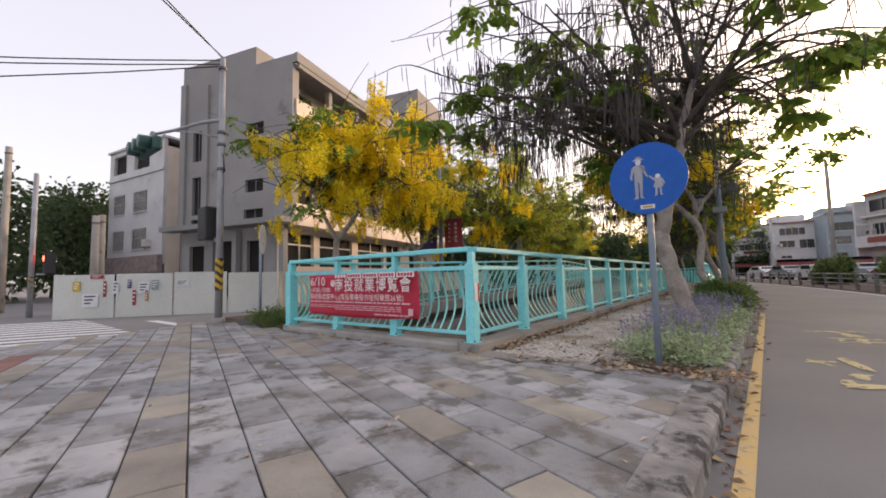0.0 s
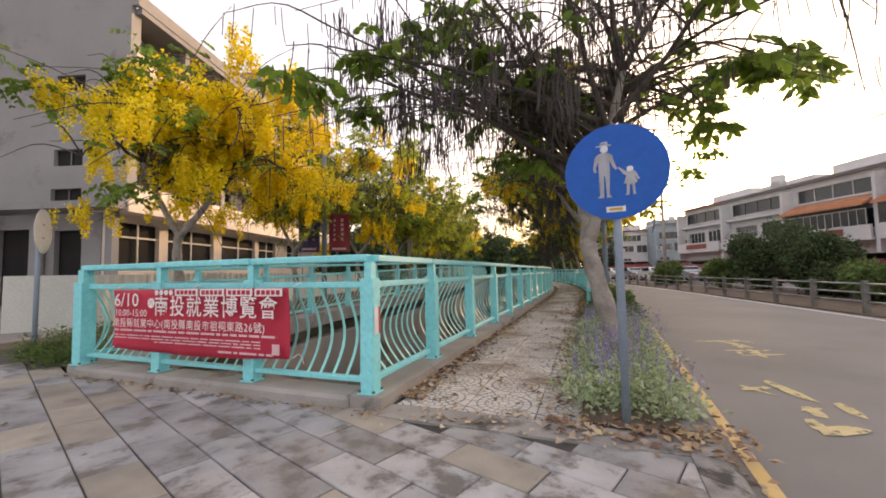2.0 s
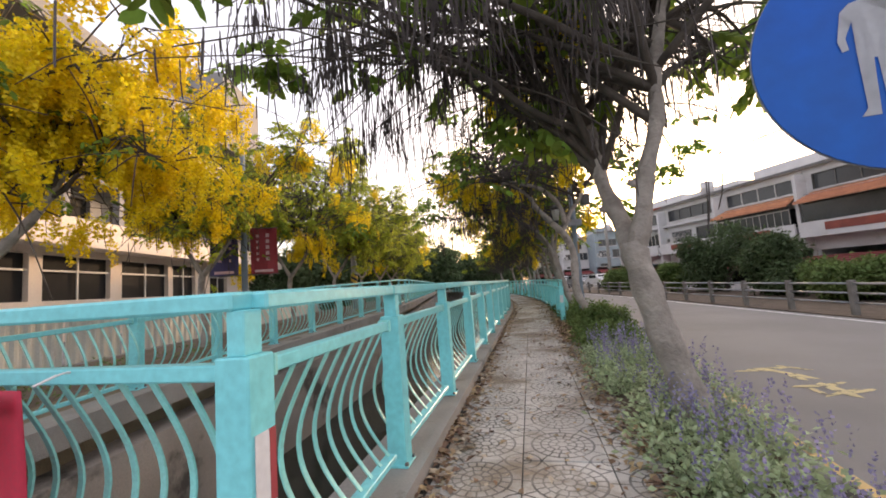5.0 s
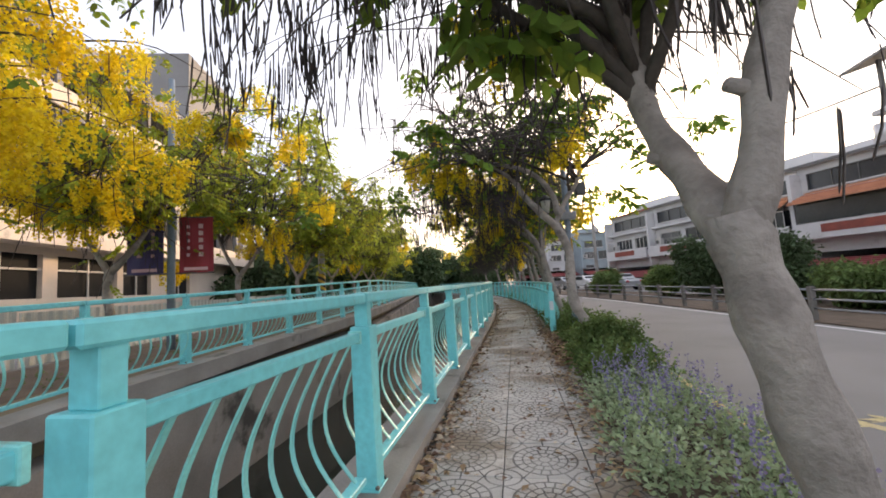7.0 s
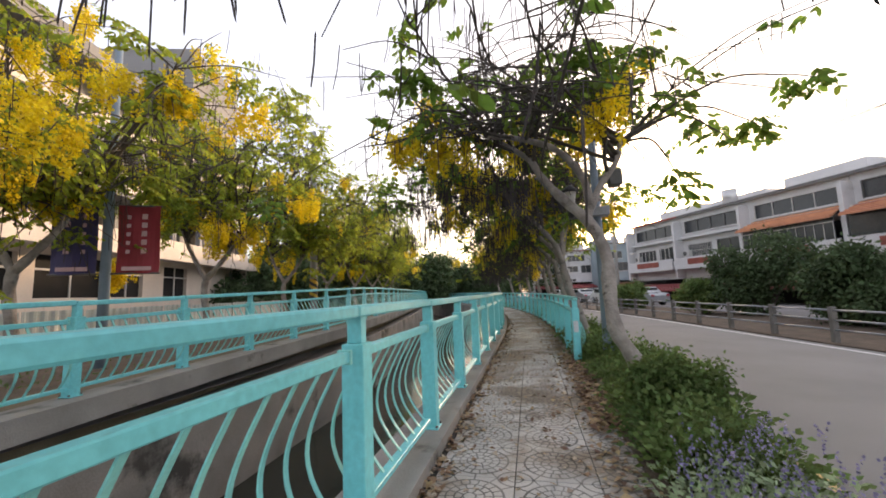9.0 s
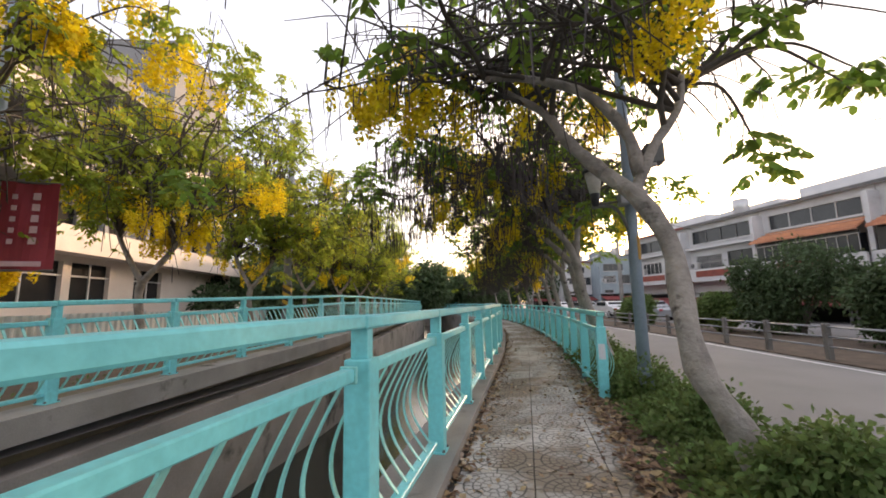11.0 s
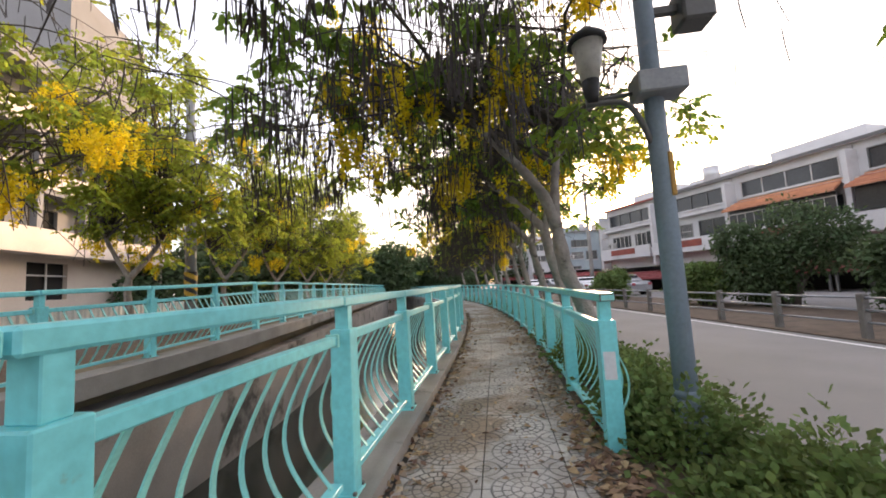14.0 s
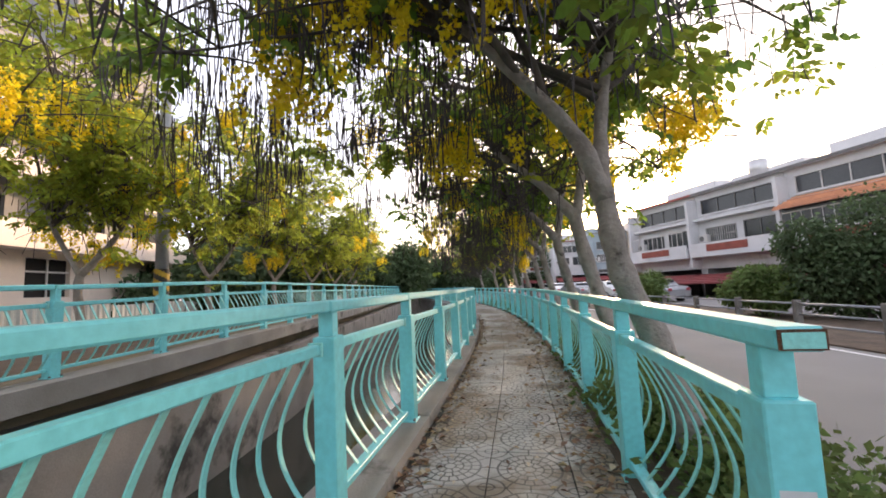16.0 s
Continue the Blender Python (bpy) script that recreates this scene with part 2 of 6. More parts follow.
STONE_V = mat("pinkish_stone_cladding", (0.34, 0.27, 0.26), (0.22, 0.17, 0.165), rough=0.9, scale=3.0, fine=12, bump=0.5)
CAR_W = mat("white_car_paint", (0.72, 0.72, 0.72), (0.66, 0.66, 0.66), rough=0.2, scale=1, fine=5, bump=0.0)
CAR_S = mat("silver_car_paint", (0.42, 0.43, 0.44), (0.38, 0.39, 0.40), rough=0.22, metal=0.4, scale=1, fine=5, bump=0.0)
RUBBER = mat("tyre_rubber", (0.025, 0.025, 0.025), (0.02, 0.02, 0.02), rough=0.85, scale=5, fine=60, bump=0.1)
CABLE = mat("black_cable", (0.03, 0.03, 0.032), (0.025, 0.025, 0.026), rough=0.6, scale=5, fine=40, bump=0.0)
TANK = mat("steel_tank", (0.55, 0.54, 0.53), (0.48, 0.47, 0.46), rough=0.35, metal=0.6, scale=2, fine=20, bump=0.03)


def water_material():
    m = mat("canal_water", (0.03, 0.034, 0.026), (0.022, 0.025, 0.02), rough=0.12, scale=0.5, fine=6, bump=0.12)
    return m


def red_lamp_material():
    m = bpy.data.materials.new("red_signal_light")
    m.use_nodes = True
    b = m.node_tree.nodes["Principled BSDF"]
    b.inputs["Base Color"].default_value = (0.8, 0.03, 0.02, 1)
    b.inputs["Emission Color"].default_value = (1.0, 0.06, 0.03, 1)
    b.inputs["Emission Strength"].default_value = 6
    return m


def path_tile_material():
    """Cast pavement tile: rings and spokes of small stones round its middle, arcs round its corners."""
    m = mat("patterned_path_tile", (0.60, 0.575, 0.54), (0.47, 0.445, 0.415), rough=0.85, scale=2.0, fine=90, bump=0.3, vary=0.12, stain=(0.27, 0.222, 0.17), stain_scale=0.7, stain_at=0.47)
    nt = m.node_tree
    N, L = nt.nodes, nt.links
    bsdf = N["Principled BSDF"]
    tc = N.new("ShaderNodeTexCoord")
    sep = N.new("ShaderNodeSeparateXYZ")
    L.new(tc.outputs["Object"], sep.inputs[0])

    def op(kind, a, b=None):
        n = N.new("ShaderNodeMath")
        n.operation = kind
        for i, v in enumerate((a, b)):
            if v is None:
                continue
            if isinstance(v, (int, float)):
                n.inputs[i].default_value = v
            else:
                L.new(v, n.inputs[i])
        return n.outputs[0]

    x, y = sep.outputs["X"], sep.outputs["Y"]
    r = op("SQRT", op("ADD", op("MULTIPLY", x, x), op("MULTIPLY", y, y)))
    cxd, cyd = op("SUBTRACT", op("ABSOLUTE", x), 0.3), op("SUBTRACT", op("ABSOLUTE", y), 0.3)
    rc = op("SQRT", op("ADD", op("MULTIPLY", cxd, cxd), op("MULTIPLY", cyd, cyd)))
    ang = op("ARCTAN2", y, x)

    def line(v, at, w):
        return op("LESS_THAN", op("ABSOLUTE", op("SUBTRACT", v, at)), w)

    def spokes(n, lo, hi, shift):
        f = op("FRACT", op("ADD", op("MULTIPLY", ang, n / (2 * math.pi)), 8 + shift))
        arc = op("MULTIPLY", op("ABSOLUTE", op("SUBTRACT", f, 0.5)), op("MULTIPLY", r, 2 * math.pi / n))
        return op("MULTIPLY", op("LESS_THAN", arc, 0.006), op("MULTIPLY", op("GREATER_THAN", r, lo), op("LESS_THAN", r, hi)))

    groove = line(r, 0.045, 0.006)
    for g in (line(r, 0.105, 0.006), line(r, 0.165, 0.006), line(r, 0.235, 0.008), line(rc, 0.13, 0.007), line(rc, 0.06, 0.006),
              spokes(8, 0.045, 0.105, 0.0), spokes(14, 0.105, 0.165, 0.3), spokes(20, 0.165, 0.235, 0.1), spokes(12, 0.235, 0.34, 0.5)):
        groove = op("MAXIMUM", groove, g)
    worn = N.new("ShaderNodeTexNoise")
    worn.inputs["Scale"].default_value, worn.inputs["Detail"].default_value = 3.0, 4
    geo = N.new("ShaderNodeNewGeometry")
    L.new(geo.outputs["Position"], worn.inputs["Vector"])
    deep = N.new("ShaderNodeMapRange")
    deep.inputs["From Min"].default_value, deep.inputs["From Max"].default_value = 0.35, 0.6
    deep.inputs["To Min"].default_value, deep.inputs["To Max"].default_value = 0.9, 0.5
    L.new(worn.outputs["Fac"], deep.inputs["Value"])
    amount = op("MULTIPLY", groove, deep.outputs["Result"])
    old = bsdf.inputs["Base Color"].links[0].from_socket
    mx = N.new("ShaderNodeMix")
    mx.data_type = "RGBA"
    mx.inputs["B"].default_value = (0.05, 0.045, 0.04, 1)
    L.new(amount, mx.inputs["Factor"])
    L.new(old, mx.inputs["A"])
    L.new(mx.outputs["Result"], bsdf.inputs["Base Color"])
    bp = N.new("ShaderNodeBump")
    bp.invert = True
    bp.inputs["Strength"].default_value, bp.inputs["Distance"].default_value = 0.6, 0.006
    L.new(amount, bp.inputs["Height"])
    oldn = bsdf.inputs["Normal"].links[0].from_socket
    L.new(oldn, bp.inputs["Normal"])
    L.new(bp.outputs["Normal"], bsdf.inputs["Normal"])
    return m


# ---- building helpers ----
def thing(name, label, category, at=(0, 0, 0), turn=0.0, group="", kind=""):
    ob = new(name)
    ob.empty_display_size = 0.2
    ob.matrix_world = pose(*at, 0, 0, turn)
    return tagged(ob, label, category, group, kind)


def link(name, mesh, material, parent=None, label="", smooth=False):
    if material and not mesh.materials:
        mesh.materials.append(material)
    if smooth:
        mesh.polygons.foreach_set("use_smooth", [True] * len(mesh.polygons))
    ob = new(name, mesh)
    if parent:
        ob.parent = parent
    if label:
        ob["label"] = label
    return ob


def part(name, bm, material, parent=None, label="", smooth=False):
    mesh = bpy.data.meshes.new(name)
    bm.to_mesh(mesh)
    bm.free()
    return link(name, mesh, material, parent, label, smooth)


def raw(name, verts, faces, material, parent=None, label="", smooth=False):
    mesh = bpy.data.meshes.new(name)
    mesh.from_pydata([tuple(v) for v in verts], [], [tuple(f) for f in faces])
    mesh.update()
    return link(name, mesh, material, parent, label, smooth)


def add_box(bm, x0, x1, y0, y1, z0, z1, bevel=0.0):
    r = bmesh.ops.create_cube(bm, size=1, matrix=Matrix.LocRotScale(((x0 + x1) / 2, (y0 + y1) / 2, (z0 + z1) / 2), None, (abs(x1 - x0), abs(y1 - y0), abs(z1 - z0))))
    if bevel:
        edges = list({e for v in r["verts"] for e in v.link_edges})
        bmesh.ops.bevel(bm, geom=edges, offset=bevel, segments=1, affect="EDGES")


def box(name, parent, material, x0, x1, y0, y1, z0, z1, bevel=0.0, label=""):
    bm = bmesh.new()
    add_box(bm, x0, x1, y0, y1, z0, z1, bevel)
    return part(name, bm, material, parent, label)


def box_mesh(name, x0, x1, y0, y1, z0, z1, bevel, material):
    bm = bmesh.new()
    add_box(bm, x0, x1, y0, y1, z0, z1, bevel)
    mesh = bpy.data.meshes.new(name)
    bm.to_mesh(mesh)
    bm.free()
    mesh.materials.append(material)
    return mesh


def tube_data(points, radii, sides, verts, faces):
    """Adds a tapered tube along points to the lists verts and faces."""
    pts = [Vector(p) for p in points]
    base = len(verts)
    up = Vector((0.3, 0.95, 0.1))
    for i, p in enumerate(pts):
        d = (pts[min(i + 1, len(pts) - 1)] - pts[max(i - 1, 0)]).normalized()
        a = d.cross(up)
        if a.length < 0.05:
            a = d.cross(Vector((1, 0, 0)))
        a.normalize()
        b = d.cross(a)
        for k in range(sides):
            w = 2 * math.pi * k / sides
            verts.append(p + (a * math.cos(w) + b * math.sin(w)) * radii[i])
    for i in range(len(pts) - 1):
        for k in range(sides):
            q = base + i * sides
            faces.append((q + k, q + (k + 1) % sides, q + sides + (k + 1) % sides, q + sides + k))
    faces.append(tuple(base + k for k in reversed(range(sides))))
    faces.append(tuple(base + (len(pts) - 1) * sides + k for k in range(sides)))


def tube(name, points, radii, material, parent=None, sides=8, label="", smooth=True):
    v, f = [], []
    if isinstance(radii, (int, float)):
        radii = [radii] * len(points)
    tube_data(points, radii, sides, v, f)
    return raw(name, v, f, material, parent, label, smooth)


def spline(points, n):
    """Smooth line of n points through the given ones."""
    P = [Vector(p) for p in points]
    P = [P[0] * 2 - P[1]] + P + [P[-1] * 2 - P[-2]]
    out = []
    segs = len(P) - 3
    for i in range(n):
        u = i / (n - 1) * segs
        k = min(int(u), segs - 1)
        u -= k
        a, b, c, d = P[k:k + 4]
        out.append(0.5 * ((2 * b) + (c - a) * u + (2 * a - 5 * b + 4 * c - d) * u * u + (3 * b - a - 3 * c + d) * u ** 3))
    return out


def disc(name, parent, material, centre, radius, depth, axis="y", sides=40, label=""):
    bm = bmesh.new()
    rot = {"x": Euler((0, radians(90), 0)), "y": Euler((radians(90), 0, 0)), "z": Euler((0, 0, 0))}[axis]
    bmesh.ops.create_cone(bm, cap_ends=True, segments=sides, radius1=radius, radius2=radius, depth=depth, matrix=Matrix.LocRotScale(centre, rot, None))
    return part(name, bm, material, parent, label)


def sheet(name, outline, z, material, parent=None, thick=0.0, label=""):
    """Flat polygon at height z, with a thickness below it."""
    n = len(outline)
    v = [(x, y, z) for x, y in outline]
    f = [tuple(range(n))]
    if thick:
        v += [(x, y, z - thick) for x, y in outline]
        f.append(tuple(reversed(range(n, 2 * n))))
        f += [(i, i + n, (i + 1) % n + n, (i + 1) % n) for i in range(n)]
    ob = raw(name, v, f, material, parent, label)
    bm = bmesh.new()
    bm.from_mesh(ob.data)
    bmesh.ops.recalc_face_normals(bm, faces=bm.faces)
    bm.to_mesh(ob.data)
    bm.free()
    return ob


def lettering(name, text, size, material, parent, at, turn=(90, 0, 0), align="LEFT", stretch=1.0, bold=0.0, spacing=1.0):
    """Printed text as a thin mesh."""
    c = bpy.data.curves.new(name, "FONT")
    c.body, c.size, c.align_x, c.align_y = text, size, align, "CENTER"
    c.resolution_u = 2
    c.offset = bold
    c.space_character = spacing
    tmp = new(name, c)
    bpy.context.view_layer.update()
    mesh = bpy.data.meshes.new_from_object(tmp.evaluated_get(bpy.context.evaluated_depsgraph_get()))
    bpy.data.objects.remove(tmp)
    ob = link(name, mesh, None, parent)
    ob.data.materials.clear()
    ob.data.materials.append(material)
    ob.matrix_local = pose(*at, *turn) @ Matrix.Diagonal((stretch, 1, 1, 1))
    return ob

# ---- plan ----
RZ = -0.12          # road level; paths and plaza lie at 0
RAIL_TOP = 1.328


def near_x(y):
    """Edge fence of the near bank: straight, then bending gently to the west."""
    return -0.0055 * max(0.0, y - 14) ** 2 if y < 60 else -0.0055 * 46 ** 2 - 0.506 * (y - 60)


def opp_x(y):
    """Railing line of the far bank."""
    if y < 5:
        x = -4.13 - 0.13 * y
    elif y < 12:
        x = -4.78 - 0.03 * (y - 5)
    elif y < 20:
        x = -4.99 - 0.012 * (y - 12) ** 2
    else:
        x = -5.758 - 0.2 * (y - 20)
    return min(x, near_x(y) - 4.0)


def opp_z(y):
    """The far bank climbs a little."""
    return 0.026 * min(max(0.0, y - 1.5), 16.0)


def kerb_x(y):
    """Road-side edge of the kerb."""
    return 2.66 + 0.045 * min(max(y, -3.0), 12.0) + near_x(y)


def road_far(y):
    """White edge line on the far side of the road."""
    return 8.1 - 0.125 * max(0.0, y - 8.0) - 0.0035 * max(0.0, y - 20.0) ** 2


def strip(name, xa, xb, y0, y1, z, material, parent=None, step=1.0, thick=0.0, label="", rise=None):
    n = max(2, int((y1 - y0) / step) + 1)
    ys = [y0 + (y1 - y0) * i / (n - 1) for i in range(n)]
    v, f = [], []
    for y in ys:
        zz = z + (rise(y) if rise else 0.0)
        v += [(xa(y), y, zz), (xb(y), y, zz)]
    f = [(2 * i, 2 * i + 1, 2 * i + 3, 2 * i + 2) for i in range(n - 1)]
    if thick:
        k = len(v)
        v += [(a, b, c - thick) for a, b, c in v]
        f += [(2 * i + k, 2 * i + 2 + k, 2 * i + 3 + k, 2 * i + 1 + k) for i in range(n - 1)]
        f += [(2 * i, 2 * i + 2, 2 * i + 2 + k, 2 * i + k) for i in range(n - 1)]
        f += [(2 * i + 1, 2 * i + 1 + k, 2 * i + 3 + k, 2 * i + 3) for i in range(n - 1)]
        f += [(0, k, k + 1, 1), (2 * n - 2, 2 * n - 1, 2 * n - 1 + k, 2 * n - 2 + k)]
    return raw(name, v, f, material, parent, label)


# ground sheet with the canal cut out of it
ys = [0.0 + 2.5 * i for i in range(33)]
gv, gf = [], []
for y in ys:
    gv += [(-1500, y, RZ), (opp_x(y) + 0.30, y, RZ), (near_x(y) - 0.12, y, RZ), (1500, y, RZ)]
for i in range(len(ys) - 1):
    q = 4 * i
    gf += [(q, q + 1, q + 5, q + 4), (q + 2, q + 3, q + 7, q + 6)]
k = len(gv)
e = 4 * (len(ys) - 1)
gv += [(-1500, -1500, RZ), (1500, -1500, RZ), (-1500, 2500, RZ), (1500, 2500, RZ)]
gf += [(k, k + 1, 3, 2, 1, 0), (e, e + 1, e + 2, e + 3, k + 3, k + 2)]
tagged(raw("ground", gv, gf, ASPHALT), "worn grey asphalt ground of the street crossing", "ground", kind="structure")

# canal: two walls, bed, head wall under the plaza, dark water
tagged(strip("canal_wall_near", lambda y: near_x(y) - 0.40, lambda y: near_x(y) - 0.115, 0.0, 80, 0.0, CANAL, thick=2.6), "stained concrete canal wall below the teal railing", "canal wall", kind="structure")
tagged(strip("canal_wall_far", lambda y: opp_x(y) - 0.1, lambda y: opp_x(y) + 0.37, 0.0, 80, -0.50, CANAL, thick=2.6, rise=opp_z), "grey concrete canal wall with dark stains and drain marks", "canal wall", kind="structure")
tagged(strip("canal_wall_recess", lambda y: opp_x(y) - 0.45, lambda y: opp_x(y) - 0.2, 0.0, 80, -0.13, CANAL, thick=0.6, rise=opp_z), "shadowed recess below the far kerb", "canal wall", kind="structure")
tagged(box("canal_wall_head", None, CANAL, -4.3, 0.2, -0.32, 0.0, -2.6, -0.005), "dark concrete head wall of the canal culvert", "canal wall", kind="structure")
tagged(strip("canal_bed", lambda y: opp_x(y), lambda y: near_x(y), 0.0, 80, -2.45, DIRT), "dark silty bed of the canal", "canal bed", kind="structure")
tagged(strip("water", lambda y: opp_x(y) + 0.1, lambda y: near_x(y) - 0.2, 0.0, 80, -2.05, water_material()), "still dark canal water reflecting the sky", "water", kind="structure")

# kerbs that carry the railings
tagged(strip("kerb_fence_near", lambda y: near_x(y) - 0.14, lambda y: near_x(y) + 0.17, -0.17, 80, 0.10, CONCRETE, thick=0.35), "raised grey concrete kerb under the railing", "kerb", kind="structure")
tagged(strip("kerb_fence_far", lambda y: opp_x(y) - 0.16, lambda y: opp_x(y) + 0.34, -0.17, 80, 0.10, CONCRETE, thick=0.29, rise=opp_z), "raised concrete kerb along the far bank", "kerb", kind="structure")
bm = bmesh.new()
add_box(bm, -2.62, -0.14, -0.22, 0.14, -0.25, 0.10, 0.03)
add_box(bm, -4.05, -2.64, -0.22, 0.14, -0.25, 0.095, 0.03)
tagged(part("kerb_fence_head", bm, CONCRETE), "rounded concrete kerb of the plaza railing", "kerb", kind="structure")

# road-side kerb in cast lengths
kerb = thing("kerb_road", "weathered grey concrete kerb stained black", "kerb", kind="structure")
edge = [(2.15, -7.5), (2.42, -5.6)]
y = -4.4
while y < 62:
    edge.append((kerb_x(y), y))
    y += 1.2
for i, (a, b) in enumerate(zip(edge[:-1], edge[1:])):
    ax, ay = a
    bx, by = b
    d = Vector((bx - ax, by - ay)).normalized() * 0.0015
    v = []
    for (px, py) in ((ax + d.x, ay + d.y), (bx - d.x, by - d.y)):
        v += [(px - 0.24, py, -0.3), (px - 0.24, py, 0.012), (px - 0.05, py, 0.012), (px - 0.012, py, -0.02), (px + 0.02, py, -0.3)]
    raw("kerb_stone", v, [(0, 1, 6, 5), (1, 2, 7, 6), (2, 3, 8, 7), (3, 4, 9, 8), (0, 4, 3, 2, 1), (5, 6, 7, 8, 9)], KERB, kerb)

# path bed under the tiles, planting strip, plaza bed
tagged(strip("path_bed", lambda y: near_x(y) + 0.165, lambda y: near_x(y) + 1.84, 0.0, 70, -0.012, JOINT, thick=0.15), "dark joint bed of the canal path", "path", kind="structure")
tagged(strip("planting_bed", lambda y: near_x(y) + 1.77, lambda y: kerb_x(y) - 0.23, 0.02, 70, 0.022, DIRT, thick=0.15), "bare brown soil of the planting strip", "soil", kind="structure")
PLAZA = [(-5.9, -6.5), (1.9, -7.5), (2.16, -5.6), (2.28, -4.4), (2.40, -0.02), (0.0, -0.02), (-4.3, -0.2), (-5.6, 0.4), (-7.4, 0.7), (-7.4, -0.6), (-6.5, -1.8), (-6.4, -3.4)]
tagged(sheet("plaza_bed", PLAZA, -0.014, JOINT, thick=0.15), "dark mortar bed of the paved corner", "pavement", kind="structure")
tagged(strip("far_bank_walk", lambda y: opp_x(y) - 1.25, lambda y: opp_x(y) - 0.16, 0.1, 80, 0.0, VERGE, thick=0.75, rise=opp_z), "pale brown dusty walk along the far bank", "path", kind="structure")
tagged(strip("far_bank_verge", lambda y: opp_x(y) - 4.4, lambda y: opp_x(y) - 1.25, 0.6, 80, -0.03, DIRT, thick=0.75, rise=opp_z), "bare soil verge with trees on the far bank", "soil", kind="structure")

# road markings
marks = thing("road_marking", "painted yellow kerb line and white edge line on the road", "road marking", kind="structure")
strip("yellow_line", lambda y: kerb_x(y) + 0.10, lambda y: kerb_x(y) + 0.19, -9, 8, RZ + 0.004, PAINT_Y, marks, label="yellow no-parking line")
strip("white_line", lambda y: road_far(y), lambda y: road_far(y) + 0.10, -30, 60, RZ + 0.004, PAINT_W, marks, label="white edge line")
for i in range(10):
    x0 = -6.75 - 0.66 * i
    y0 = -1.62 + 0.02 * i
    sheet("zebra_stripe", [(x0, y0), (x0 - 0.34, y0), (x0 - 0.34 - 2.2, y0 - 4.4), (x0 - 2.2, y0 - 4.4)], RZ + 0.004, PAINT_W, marks, label="white crossing stripe")
sheet("stop_line", [(-10.9, -0.55), (-7.7, -0.55), (-7.7, -0.30), (-10.6, -0.30)], RZ + 0.004, PAINT_W, marks, label="white stop line")
rng = random.Random(5)
for (cx, cy) in ((4.0, 4.3), (3.75, 1.2)):
    for k in range(11):
        px, py = cx + rng.uniform(-0.34, 0.34), cy + rng.uniform(-0.7, 0.7)
        w = rng.uniform(0.03, 0.07)
        le = rng.uniform(0.10, 0.30)
        an = rng.choice((0.15, 0.3, 1.35, 1.6, 2.3)) + rng.uniform(-0.2, 0.2)
        c, s = math.cos(an), math.sin(an)
        sheet("worn_character", [(px + c * u * le - s * v * w, py + s * u * le * 1.3 + c * v * w) for u, v in ((-1, -0.6), (-0.3, -1), (0.6, -0.8), (1, -0.2), (0.8, 0.9), (0, 1), (-0.7, 0.7))], RZ + 0.004 + 0.0004 * k, PAINT_Y2, marks, label="worn yellow painted stroke")


# ---- railings ----
def bar_mesh(name, bulge, material):
    """Flat bar that swings out over the water between the rails."""
    v, f = [], []
    n = 15
    for i in range(n):
        s = i / (n - 1)
        z = 0.23 + s * (1.035 - 0.23)
        x = bulge * (math.sin(math.pi * s) + 0.10 * math.sin(2 * math.pi * s))
        for dx, dy in ((-0.005, -0.014), (0.005, -0.014), (0.005, 0.014), (-0.005, 0.014)):
            v.append((x + dx, dy, z))
    for i in range(n - 1):
        for k in range(4):
            f.append((4 * i + k, 4 * i + (k + 1) % 4, 4 * i + 4 + (k + 1) % 4, 4 * i + 4 + k))
    mesh = bpy.data.meshes.new(name)
    mesh.from_pydata(v, [], f)
    mesh.materials.append(material)
    mesh.polygons.foreach_set("use_smooth", [False] * len(mesh.polygons))
    return mesh


POST_BODY = box_mesh("post", -0.067, 0.067, -0.067, 0.067, 0.10, 1.115, 0.006, TEAL)
POST_NECK = box_mesh("neck", -0.045, 0.045, -0.036, 0.036, 1.115, 1.27, 0.004, TEAL)
POST_FOOT = box_mesh("foot_plate", -0.085, 0.085, -0.085, 0.085, 0.10, 0.115, 0.003, TEAL)
BOLT = box_mesh("bolt", -0.012, 0.012, -0.012, 0.012, 0.113, 0.135, 0.004, FRAME)
BAR_IN = bar_mesh("bar", -0.18, TEAL_BAR)


